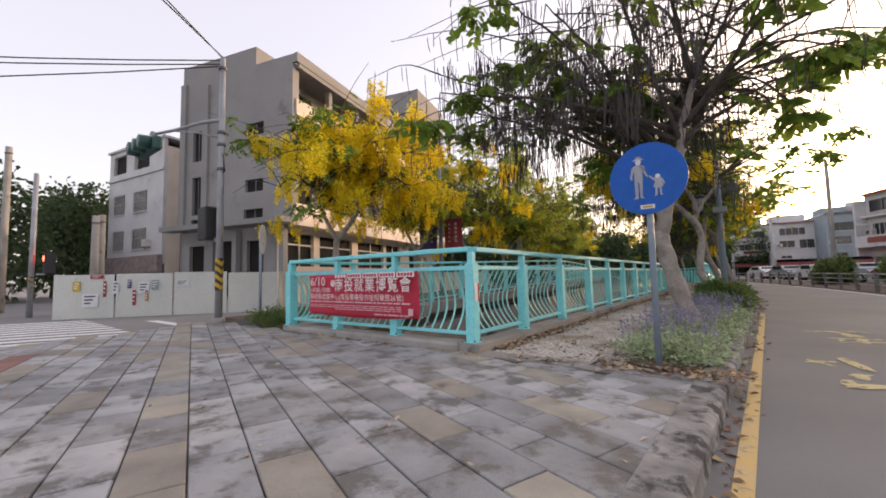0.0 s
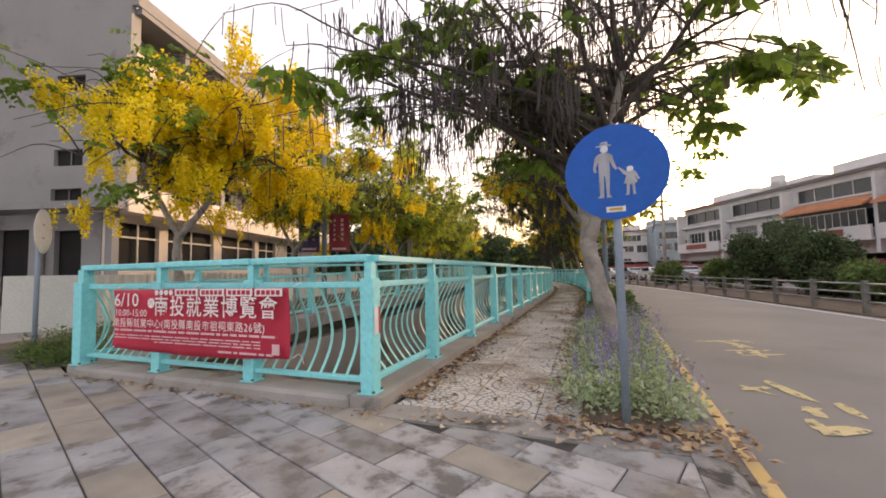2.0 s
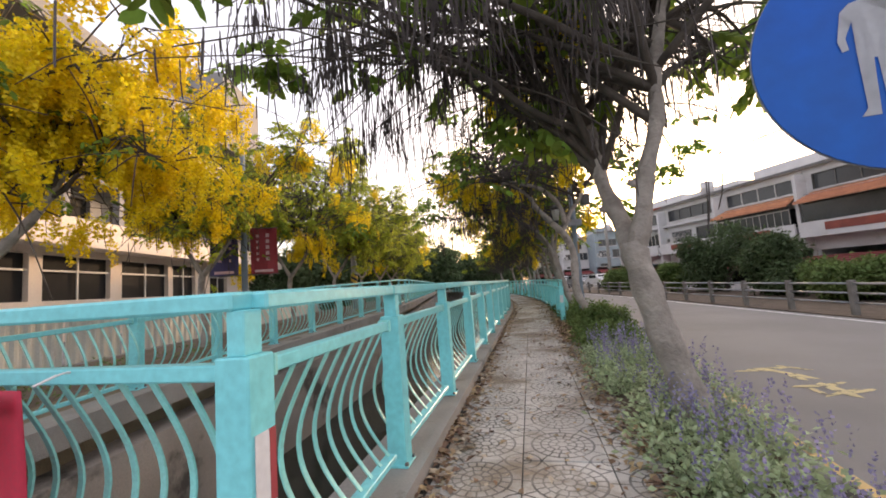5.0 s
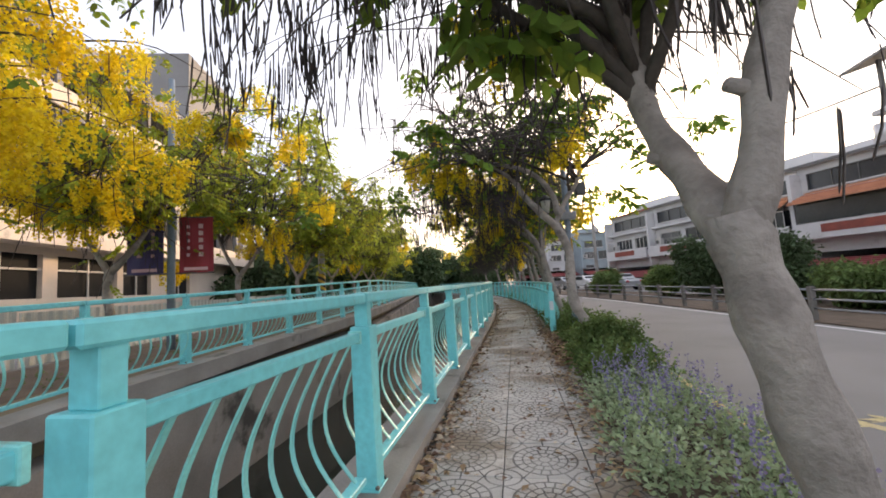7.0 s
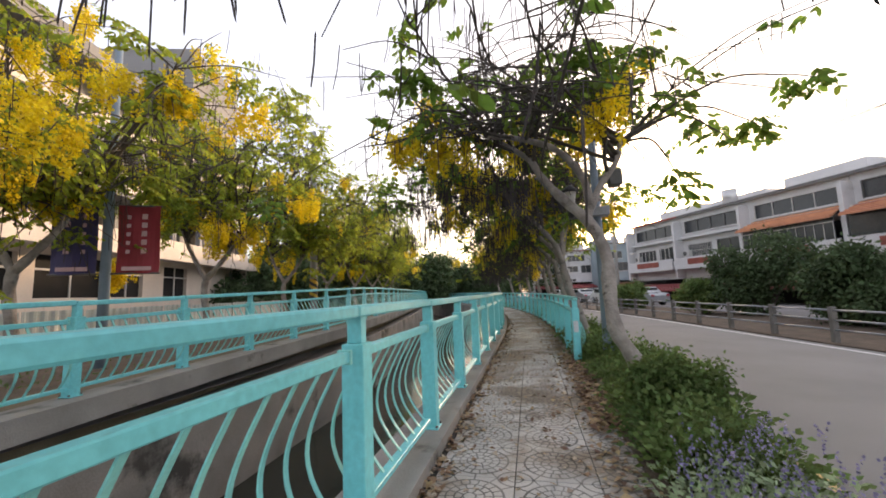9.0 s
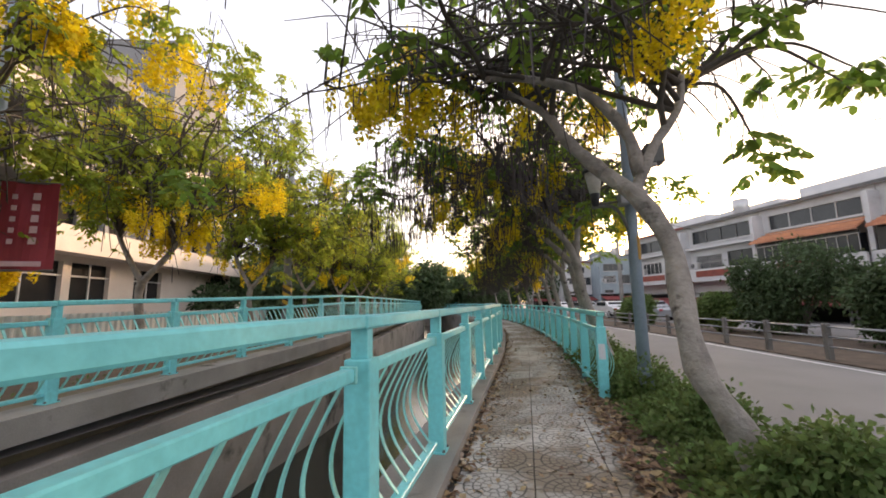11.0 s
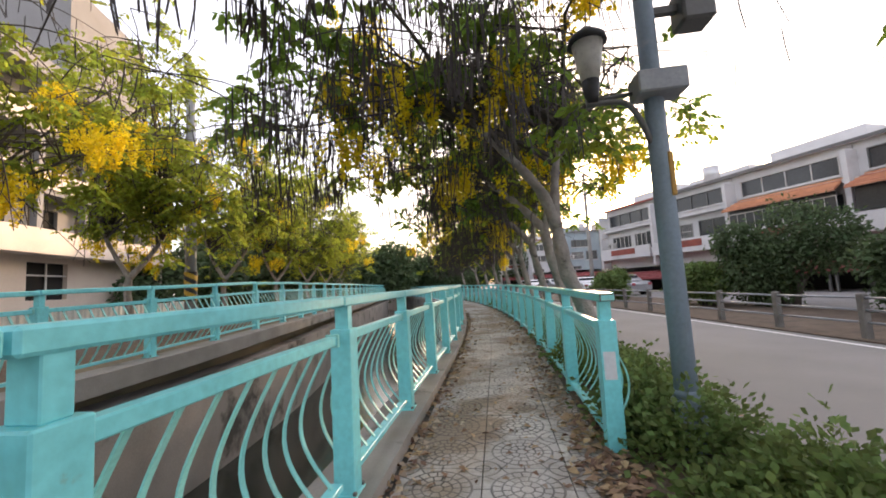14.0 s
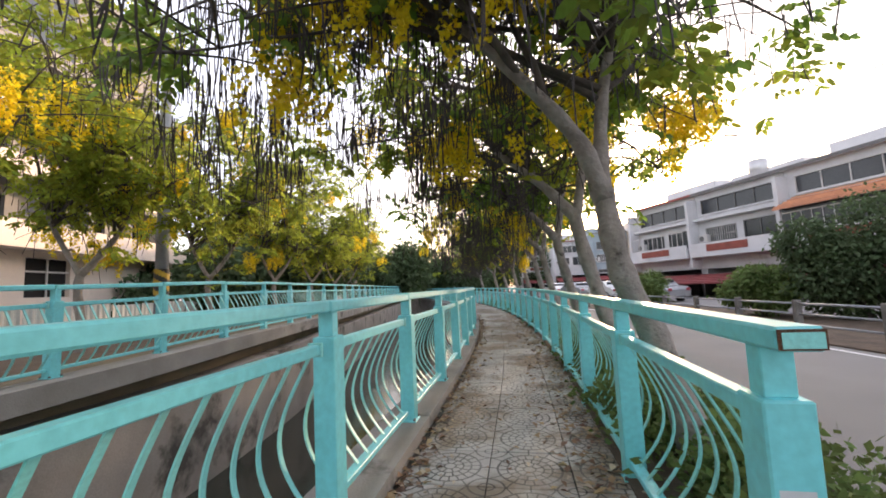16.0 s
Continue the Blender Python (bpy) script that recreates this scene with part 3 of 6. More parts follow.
def railing(name, label, line, bays, bars=10, flip=1, detail_bays=30, top_over=0.0, shift=1.0, first=0):
    """line(i): place of post i. Each bay: handrail length, middle rail, lower rail, bars; each post: body, neck, foot plate."""
    f = thing(name, label, "railing")
    rest_v, rest_f = [], []
    bar_src_v = [tuple(v.co) for v in BAR_IN.vertices]
    bar_src_f = [tuple(p.vertices) for p in BAR_IN.polygons]
    for i in range(bays + 1):
        a = Vector(line(i))
        b = Vector(line(min(i + 1, bays)))
        p = Vector(line(max(i - 1, 0)))
        d = (b - p).normalized()
        ang = math.degrees(math.atan2(-d.x, d.y)) + (180 if flip < 0 else 0)
        if i >= first:
            body = new("post", POST_BODY)
            body.parent = f
            body.matrix_local = pose(a.x + d.x * 0.065 * shift, a.y + d.y * 0.065 * shift, a.z, rng.uniform(-0.4, 0.4), rng.uniform(-0.4, 0.4), ang)
            for nm, me in (("neck", POST_NECK), ("foot_plate", POST_FOOT)):
                o = new(nm, me)
                o.parent = body
        if first <= i < 12:
            for sx in (-0.07, 0.07):
                for sy in (-0.07, 0.07):
                    o = new("bolt", BOLT)
                    o.parent = body
                    o.matrix_local = pose(sx, sy, 0)
        if i == bays:
            break
        seg = b - a
        length = seg.length
        sang = math.atan2(-seg.x, seg.y)
        m = Matrix.Translation(a) @ Matrix.Rotation(sang, 4, "Z") @ Matrix.Rotation(math.asin(seg.z / length), 4, "X")
        lo = -top_over if i == 0 else 0.007
        hi = length + (top_over if i == bays - 1 else -0.007)
        dz = rng.uniform(-0.008, 0.008)
        for nm, args in (("handrail", (-0.06, 0.06, lo, hi, 1.262 + dz, RAIL_TOP + dz, 0.010)), ("middle_rail", (-0.032, 0.032, 0.06, length - 0.06, 1.03, 1.088, 0.006)), ("lower_rail", (-0.038, 0.038, 0.06, length - 0.06, 0.19, 0.232, 0.006))):
            o = box(nm, f, TEAL, *args)
            o.matrix_local = m
            if nm == "middle_rail" and i < 12:
                for y0 in (0.058, length - 0.080):
                    box("rail_bracket", o, TEAL_BAR, -0.042, 0.042, y0, y0 + 0.022, 1.020, 1.098, 0.004)
            if nm == "handrail" and i == 0 and top_over:
                box("rust_rim", o, RUST, -0.057, 0.057, lo - 0.002, lo + 0.001, 1.267 + dz, RAIL_TOP - 0.006 + dz, label="rusty rim of the open rail end")
                box("end_plate", o, TEAL_BAR, -0.048, 0.050, lo - 0.005, lo - 0.0022, 1.272 + dz, RAIL_TOP - 0.014 + dz, label="scuffed teal end plate")
        for k in range(bars):
            yy = (k + 0.75) / (bars + 0.5) * length
            mm = m @ Matrix.Translation((0, yy, 0)) @ (Matrix.Rotation(math.pi, 4, "Z") if flip < 0 else Matrix.Identity(4))
            if i < detail_bays:
                o = new("bar", BAR_IN)
                o.parent = f
                o.matrix_local = mm
            else:
                q = len(rest_v)
                rest_v += [tuple(mm @ Vector(c)) for c in bar_src_v]
                rest_f += [tuple(q + c for c in fc) for fc in bar_src_f]
    if rest_v:
        o = raw("distant_bars", rest_v, rest_f, TEAL_BAR, f)
        tagged(o, kind="stuff")
    return f


NEAR_JOINTS = (0.0, 1.34, 3.015, 4.77, 6.42, 8.05, 9.75, 11.39)


def near_y(i):
    """Joints of the near handrail along the path."""
    return NEAR_JOINTS[i] if i < 8 else 11.39 + 1.62 * (i - 7)


railing("canal_railing", "turquoise painted steel railing with wavy bars on the near canal bank", lambda i: (near_x(near_y(i)), near_y(i), 0), 40, detail_bays=28, bars=9, shift=1.5, first=1)
railing("canal_railing", "turquoise railing with wavy bars closing the canal head beside the plaza", lambda i: (-i * 1.377, -0.045, 0), 3, flip=-1, bars=9, shift=0.0)
railing("canal_railing", "turquoise railing on the far canal bank below the yellow trees", lambda i: (opp_x(i * 1.70 - 0.1), i * 1.70 - 0.1, opp_z(i * 1.70)), 36, flip=-1, detail_bays=26, bars=9, shift=0.0)
railing("path_railing", "turquoise railing between canal path and shrubs", lambda i: (near_x(10.66 + i * 1.68) + 1.835, 10.66 + i * 1.68, -0.105), 29, detail_bays=20, bars=9, flip=-1, top_over=0.17, shift=0.0)


# ---- trees ----
def quads_mesh(name, V, material, parent, label="", size=4):
    n = len(V) // size
    mesh = bpy.data.meshes.new(name)
    mesh.vertices.add(len(V))
    mesh.vertices.foreach_set("co", np.asarray(V, dtype=np.float32).ravel())
    mesh.loops.add(n * size)
    mesh.loops.foreach_set("vertex_index", np.arange(n * size, dtype=np.int32))
    mesh.polygons.add(n)
    mesh.polygons.foreach_set("loop_start", np.arange(0, n * size, size, dtype=np.int32))
    mesh.update(calc_edges=True)
    return link(name, mesh, material, parent, label)


def leaf_quads(P, D, size, width, rs, droop=0.3, rounded=False):
    """Diamond leaflets at P pointing along D (N x 3), folded at random round their axis."""
    n = len(P)
    D = D / np.linalg.norm(D, axis=1, keepdims=True)
    R = rs.normal(size=(n, 3))
    S = np.cross(D, R)
    S /= np.linalg.norm(S, axis=1, keepdims=True) + 1e-9
    L = size * rs.uniform(0.7, 1.25, (n, 1))
    tip = P + D * L + np.array([[0, 0, -droop]]) * L * rs.uniform(0, 1, (n, 1))
    mid = P + D * L * 0.5
    W = L * width
    if rounded:
        low, high = P + D * L * 0.28, P * 0.28 + tip * 0.72
        return np.stack([P, low + S * W * 0.95, high + S * W * 0.8, tip, high - S * W * 0.8, low - S * W * 0.95], axis=1).reshape(-1, 3)
    return np.stack([P, mid + S * W, tip, mid - S * W], axis=1).reshape(-1, 3)


def sprays(points, rs, leaflets=10, length=0.32, leaf=0.10, width=0.28):
    """Feather leaves: pairs of leaflets along drooping stalks that start at points."""
    n = len(points)
    a = rs.uniform(0, 2 * np.pi, n)
    H = np.stack([np.cos(a), np.sin(a), rs.uniform(-0.55, 0.25, n)], axis=1)
    side = np.stack([-np.sin(a), np.cos(a), np.zeros(n)], axis=1)
    Ps, Ds = [], []
    for k in range(leaflets):
        s = (k // 2 + 0.8) / (leaflets / 2)
        sg = 1 if k % 2 else -1
        p = points + H * length * s + np.array([[0, 0, -0.10 * s * s]])
        Ps.append(p)
        Ds.append(side * sg * 0.8 + H * 0.45 + np.array([[0, 0, -0.35]]) + rs.normal(size=(n, 3)) * 0.12)
    return leaf_quads(np.concatenate(Ps), np.concatenate(Ds), leaf, width, rs, rounded=True)


def racemes(points, rs, count=80, length=0.44, radius=0.12, petal=0.052):
    n = len(points)
    out = []
    Ls = length * rs.uniform(0.7, 1.35, (n, 1))
    for k in range(count):
        s = (k + rs.uniform(0, 1, (n, 1))) / count
        r = radius * (1 - 0.65 * s) * rs.uniform(0.4, 1.1, (n, 1))
        a = rs.uniform(0, 2 * np.pi, (n, 1))
        P = points + np.concatenate([np.cos(a) * r, np.sin(a) * r, -Ls * s], axis=1)
        out.append(leaf_quads(P, rs.normal(size=(n, 3)), petal, 0.5, rs, 0.1))
    return np.concatenate(out)


def pods_data(points, rs, length=0.42, radius=0.0075):
    """Long hanging pods, three-sided and slightly bent."""
    n = len(points)
    L = length * rs.uniform(0.55, 1.3, (n, 1))
    bend = rs.normal(size=(n, 2)) * 0.045
    rings = []
    for s, w in ((0.0, 0.25), (0.08, 1.0), (0.55, 1.0), (0.95, 0.9), (1.0, 0.2)):
        c = points + np.concatenate([bend * s * s * L * 2.2, -L * s], axis=1)
        for k in range(3):
            o = np.array([[math.cos(2.1 * k), math.sin(2.1 * k), 0]]) * radius * w
            rings.append(c + o)
    V = np.stack(rings, axis=1)          # n, 15, 3
    quads = []
    for i in range(4):
        for k in range(3):
            quads.append(V[:, [3 * i + k, 3 * i + (k + 1) % 3, 3 * i + 3 + (k + 1) % 3, 3 * i + 3 + k], :])
    return np.concatenate([q.reshape(-1, 3) for q in quads])


def golden_tree(label, base, spines, crown, seed, leaves=260, flowers=30, pods=120, leaf_mat=LEAF, radius=0.13, limbs=9, twigs=5, leaf=0.10, fringe=None, reach=()):
    """A golden shower tree. spines: lines of (x, y, z) for trunk and forks; crown: centre and half sizes; fringe: a box where pods hang thickest."""
    rs = np.random.RandomState(seed)
    rr = random.Random(seed)
    t = thing("golden_shower_tree", label, "tree", at=(base[0], base[1], 0))
    off = Vector((base[0], base[1], 0))
    v, f = [], []
    tips = []
    for j, sp in enumerate(spines):
        pts = [p - off for p in spline(sp, 16)]
        r0 = radius if j == 0 else radius * (0.78 if j == 1 else 0.66)
        r1 = radius * 0.80 if j == 0 else radius * 0.36
        rad = [(r0 + (r1 - r0) * i / 15) * (1 + 0.10 * math.sin(i * 1.7 + seed) + (0.35 * max(0, 1 - i / 2.5) if j == 0 else 0)) for i in range(16)]
        tube_data(pts, rad, 12, v, f)
        tips.append((pts, r1))
    raw("trunk", v, f, BARK, t, "smooth grey-brown bark", True)
    for pts, r1 in tips[1:]:
        for i in (5, 10):
            a = rr.uniform(0, 6.28)
            out = Vector((math.cos(a), math.sin(a), 0.35))
            rb = r1 * rr.uniform(0.55, 0.8)
            stub = tube("branch_stub", [pts[i], pts[i] + out * (radius * 0.62), pts[i] + out * (radius * 0.62 + 0.05)], [rb * 1.5, rb, rb * 0.9], BARK, t, 9)
            tube("cut_end", [pts[i] + out * (radius * 0.62 + 0.045), pts[i] + out * (radius * 0.62 + 0.056)], [rb * 0.8, rb * 0.7], BARK, stub, 9)
    C, R = Vector(crown[0]) - off, Vector(crown[1])
    v, f = [], []
    twig_pts, out_pts = [], []
    ends = [p for p in tips[1:]] or tips
    for i in range(limbs):
        pts, r1 = ends[i % len(ends)]
        s = pts[-1 - rr.randrange(0, 7)] if i >= len(ends) else pts[-1]
        while True:
            q = Vector((rr.uniform(-1, 1), rr.uniform(-1, 1), rr.uniform(-0.6, 1)))
            if 0.45 < q.length < 1:
                break
        e = C + Vector((q.x * R.x, q.y * R.y, q.z * R.z))
        mid = (s + e) / 2 + Vector((rr.uniform(-0.25, 0.25), rr.uniform(-0.25, 0.25), rr.uniform(0.05, 0.5)))
        line = spline([s, mid, e], 12)
        line = [p + Vector((rr.uniform(-0.03, 0.03), rr.uniform(-0.03, 0.03), rr.uniform(-0.03, 0.03))) if 0 < k < 11 else p for k, p in enumerate(line)]
        ra = min(r1 * 0.8, 0.055)
        tube_data(line, [ra * (1 - 0.8 * k / 11) + 0.004 for k in range(12)], 6, v, f)
        twig_pts += line[4:]
        for w in range(twigs):
            a = line[rr.randrange(3, 12)]
            q = Vector((rr.gauss(0, 0.55), rr.gauss(0, 0.55), rr.gauss(0.0, 0.35)))
            b = a + Vector((q.x * R.x * 0.6, q.y * R.y * 0.6, q.z * R.z * 0.6))
            tl = spline([a, (a + b) / 2 + Vector((0, 0, rr.uniform(0.0, 0.25))), b + Vector((0, 0, -0.1))], 8)
            tube_data(tl, [0.013 * (1 - 0.75 * k / 7) + 0.002 for k in range(8)], 4, v, f)
            twig_pts += tl[2:]
    for e in reach:          # long thin sprays hanging out over the road
        a = ends[-1][0][-3] if len(ends) < 2 else ends[1][0][-2]
        e = Vector(e) - off
        line = spline([a, a.lerp(e, 0.5) + Vector((0, 0, 0.45)), a.lerp(e, 0.85) + Vector((0, 0, 0.2)), e], 16)
        tube_data(line, [0.022 * (1 - 0.85 * k / 15) + 0.003 for k in range(16)], 5, v, f)
        out_pts += line[9:] + [e] * 3
    raw("branchwork", v, f, BARK_D, t, "thin dark twisting branches", True)
    TP = np.array([tuple(p) for p in twig_pts])
    clumps = TP[rs.randint(0, len(TP), max(8, leaves // 14))]
    pick = np.concatenate([clumps[rs.randint(0, len(clumps), leaves - leaves // 4)], TP[rs.randint(0, len(TP), leaves // 4)]]) + rs.normal(size=(leaves, 3)) * np.array([[0.15, 0.15, 0.09]])
    if out_pts:
        O = np.array([tuple(p) for p in out_pts])
        pick = np.concatenate([pick, O[rs.randint(0, len(O), len(O))] + rs.normal(size=(len(O), 3)) * 0.05])
    quads_mesh("crown", sprays(pick, rs, leaf=leaf), leaf_mat, t, "loose feathery green leaves", size=6)
    if flowers:
        groups = TP[rs.randint(0, len(TP), max(1, flowers // 11))]
        pick = groups[rs.randint(0, len(groups), flowers)] + rs.normal(size=(flowers, 3)) * np.array([[0.20, 0.20, 0.15]])
        quads_mesh("blossom", racemes(pick, rs), PETAL, t, "hanging clusters of bright yellow blossom")
    if pods:
        pick = TP[rs.randint(0, len(TP), pods)] + rs.normal(size=(pods, 3)) * np.array([[0.12, 0.12, 0.03]])
        if fringe:
            lo, hi, n = np.array(fringe[0]) - np.array(off), np.array(fringe[1]) - np.array(off), fringe[2]
            g = lo + (hi - lo) * rs.uniform(0, 1, (max(3, n // 9), 3))
            pick = np.concatenate([pick, g[rs.randint(0, len(g), n)] + rs.normal(size=(n, 3)) * np.array([[0.10, 0.10, 0.08]])])
        tagged(quads_mesh("pod_fringe", pods_data(pick, rs), POD, t, "long dry black-brown seed pods"), "long dry black-brown seed pods", kind="stuff")
    return t


golden_tree("leaning forked golden shower tree hung with dry pods beside the path", (2.25, 2.35),
            [[(2.25, 2.35, -0.02), (2.09, 2.33, 0.52), (1.97, 2.32, 0.98), (1.89, 2.32, 1.35), (1.85, 2.32, 1.56)],
             [(1.87, 2.34, 1.46), (1.87, 2.60, 1.73), (1.83, 2.78, 1.98), (1.78, 2.93, 2.30), (1.76, 3.05, 2.85), (1.6, 3.3, 3.6)],
             [(1.87, 2.32, 1.46), (1.96, 2.30, 1.76), (2.03, 2.30, 2.16), (2.16, 2.32, 2.56), (2.22, 2.38, 3.06), (2.4, 2.5, 3.8)]],
            ((1.4, 3.2, 4.8), (4.0, 3.2, 2.0)), 11, leaves=320, flowers=33, pods=1700, limbs=34, twigs=11, radius=0.128, fringe=((-1.8, 1.3, 3.2), (2.5, 4.4, 5.4), 1900), leaf=0.165, reach=((4.2, 2.8, 3.7), (5.0, 3.7, 4.1), (4.6, 4.6, 4.6), (5.6, 5.4, 4.4), (3.7, 3.4, 3.2)))
golden_tree("slender leaning golden shower tree among shrubs beside the railing", (2.40, 7.62),
            [[(2.40, 7.62, -0.02), (2.14, 7.68, 0.57), (2.00, 7.72, 0.83), (1.97, 7.8, 1.08), (1.99, 7.95, 1.43), (2.02, 8.15, 1.85), (1.88, 8.4, 2.31), (1.64, 8.55, 2.61)],
             [(1.64, 8.55, 2.61), (1.31, 8.7, 3.06), (1.13, 8.8, 3.42), (0.7, 8.9, 3.8)],
             [(1.86, 8.42, 2.35), (1.92, 8.45, 2.5), (2.10, 8.5, 2.86), (2.36, 8.6, 3.22), (2.45, 8.65, 3.6)],
             [(1.92, 8.45, 2.55), (1.85, 8.5, 3.0), (1.5, 8.5, 3.45), (0.9, 8.5, 3.7), (0.5, 8.5, 3.75)]],
            ((0.7, 8.9, 4.6), (3.0, 2.7, 1.7)), 12, leaves=340, flowers=90, pods=500, limbs=28, twigs=10, radius=0.094, fringe=((-0.8, 8.6, 2.9), (1.4, 11.2, 4.3), 420), leaf=0.135, reach=((4.1, 9.0, 3.4), (4.9, 9.8, 3.9), (4.4, 10.6, 4.4), (5.2, 8.9, 4.2), (3.6, 9.6, 2.9)))
golden_tree("golden shower tree with bare lower trunk behind the path railing", (2.36, 12.5),
            [[(2.36, 12.5, -0.02), (2.12, 12.5, 0.88), (1.93, 12.5, 1.36), (1.87, 12.5, 1.67), (1.82, 12.5, 2.07)],
             [(1.83, 12.5, 2.0), (1.68, 12.45, 2.45), (1.35, 12.4, 2.9), (0.8, 12.3, 3.5)],
             [(1.82, 12.5, 2.0), (1.88, 12.6, 2.7), (2.05, 12.7, 3.5)]],
            ((0.2, 12.9, 4.4), (3.2, 2.5, 1.9)), 13, leaves=420, flowers=130, pods=1100, limbs=26, twigs=10, radius=0.105, fringe=((-2.6, 12.2, 2.9), (1.3, 15.2, 4.6), 900), leaf=0.115, reach=((4.3, 13.9, 3.9),))
for k, (bx, by) in enumerate(((2.6, 15.6), (2.6, 18.6), (2.5, 22.4), (2.4, 26.0), (2.0, 30.0), (1.4, 34.5), (0.6, 39.5), (-0.4, 45.0), (-2.2, 51.0))):
    golden_tree("golden shower tree leaning over the canal path behind the railing", (bx, by),
                [[(bx, by, -0.02), (bx - 0.22, by - 0.02, 0.9), (bx - 0.45, by, 1.9), (bx - 0.55, by, 2.5)],
                 [(bx - 0.55, by, 2.4), (bx - 1.0, by - 0.1, 2.9), (bx - 1.7, by - 0.2, 3.5)],
                 [(bx - 0.5, by, 2.4), (bx - 0.35, by + 0.1, 3.2), (bx - 0.2, by + 0.2, 3.9)]],
                ((bx - 1.7, by, 4.4), (3.3, 2.5, 2.3)), 30 + k, leaves=680, flowers=160 if k < 3 else 90, pods=330, limbs=24, twigs=9, radius=0.12,
                leaf_mat=LEAF if k % 3 == 1 else LEAF_YG, fringe=((bx - 3.7, by - 1.4, 2.3), (bx - 0.7, by + 1.2, 4.4), (900 if k in (1, 2) else 380)), leaf=0.115)
for k, (bx, by, fl, top) in enumerate(((-6.1, 2.5, 700, 3.6), (-7.6, 7.6, 230, 3.6), (-7.9, 12.0, 150, 4.2), (-8.3, 16.2, 100, 4.2), (-8.8, 20.4, 70, 4.2), (-9.4, 24.8, 60, 4.2), (-10.2, 29.4, 40, 4.2), (-11.3, 34.4, 30, 4.2), (-12.9, 39.8, 25, 4.2), (-15.0, 45.8, 20, 4.2))):
    golden_tree("golden shower tree in full yellow bloom on the far bank" if k < 4 else "yellow-green golden shower tree on the far bank", (bx, by),
                [[(bx, by, -0.05), (bx + 0.05, by + 0.03, 0.8), (bx - 0.05, by, 1.6), (bx, by, 2.1)],
                 [(bx, by, 2.0), (bx + 0.4, by + 0.3, 2.7), (bx + 0.7, by + 0.5, 3.4)],
                 [(bx, by, 2.0), (bx - 0.35, by - 0.2, 2.8), (bx - 0.4, by - 0.5, 3.5)]],
                ((bx + (0.4 if k == 0 else 0.9), by + (0.2 if k == 0 else 0), top + (0.35 if k == 0 else 1.3)), (2.4, 2.3, 2.2) if k == 0 else (2.7, 2.7, 3.4)), 60 + k, leaves=420 if k == 0 else (1150 if k < 3 else 1900), flowers=int(fl * 1.6), pods=14 if k == 0 else 420, limbs=26, twigs=9, radius=0.10, leaf_mat=LEAF_YG if k > 0 else LEAF, leaf=0.105)


# ---- planting ----
def tufts(name, label, category, region, n, seed, material, height, spread=0.2, blades=16, leaf=0.06, width=0.25, spikes=0, spike_h=0.3, mounds=0):
    """Low planting: clumps of leaves at places from region(rng); spikes add purple flower spikes."""
    rs = np.random.RandomState(seed)
    rr = random.Random(seed)
    t = thing(name, label, category, kind="stuff")
    P = np.array([region(rr) for _ in range(n)])
    if mounds:
        M = np.array([region(rr) for _ in range(mounds)])
        near = np.array([M[np.argmin(((M - p) ** 2).sum(axis=1))] for p in P])
        P = near + (P - near) * 0.72
    hs = height * rs.uniform(0.55, 1.1, (n, 1))
    if mounds:
        hs *= np.clip(1.15 - 1.1 * np.linalg.norm(P - near, axis=1, keepdims=True), 0.45, 1.15)
    Ps, Ds = [], []
    for k in range(blades):
        s = rs.uniform(0.1, 1, (n, 1))
        o = rs.normal(size=(n, 3)) * spread * np.array([[1, 1, 0]])
        Ps.append(P + o * (0.5 + 0.5 * s) + np.concatenate([np.zeros((n, 2)), hs * s * (1 - 0.5 * np.minimum(1, np.linalg.norm(o, axis=1, keepdims=True) / (spread * 2.2)))], axis=1))
        Ds.append(o / spread * 0.6 + rs.normal(size=(n, 3)) * 0.4 + np.array([[0, 0, 0.45]]))
    quads_mesh("foliage", leaf_quads(np.concatenate(Ps), np.concatenate(Ds), leaf, width, rs, 0.2), material, t)
    if spikes:
        q = P[rs.randint(0, n, spikes)] + rs.normal(size=(spikes, 3)) * np.array([[0.07, 0.16, 0]])
        z = height * 0.75 + rs.uniform(0, 0.14, (spikes, 1))
        Ps, Ds = [], []
        lean = rs.normal(size=(spikes, 2)) * 0.12
        for k in range(14):
            s = k / 13
            c = q + np.concatenate([lean * s * spike_h, z + spike_h * 0.62 * s - 0.05], axis=1)
            Ps.append(c + rs.normal(size=(spikes, 3)) * 0.006)
            d = rs.normal(size=(spikes, 3))
            d[:, 2] = np.abs(d[:, 2]) + 0.3
            Ds.append(d)
        quads_mesh("flower_spikes", leaf_quads(np.concatenate(Ps), np.concatenate(Ds), 0.022, 0.4, rs, 0.0), PURPLE, t, "purple-blue flower spikes")
    return t


def bed(y0, y1, inner=1.78, outer=0.30):
    def place(r):
        y = r.uniform(y0, y1)
        a, b = near_x(y) + inner, kerb_x(y) - outer
        return (r.uniform(a, b), y, 0.0)
    return place


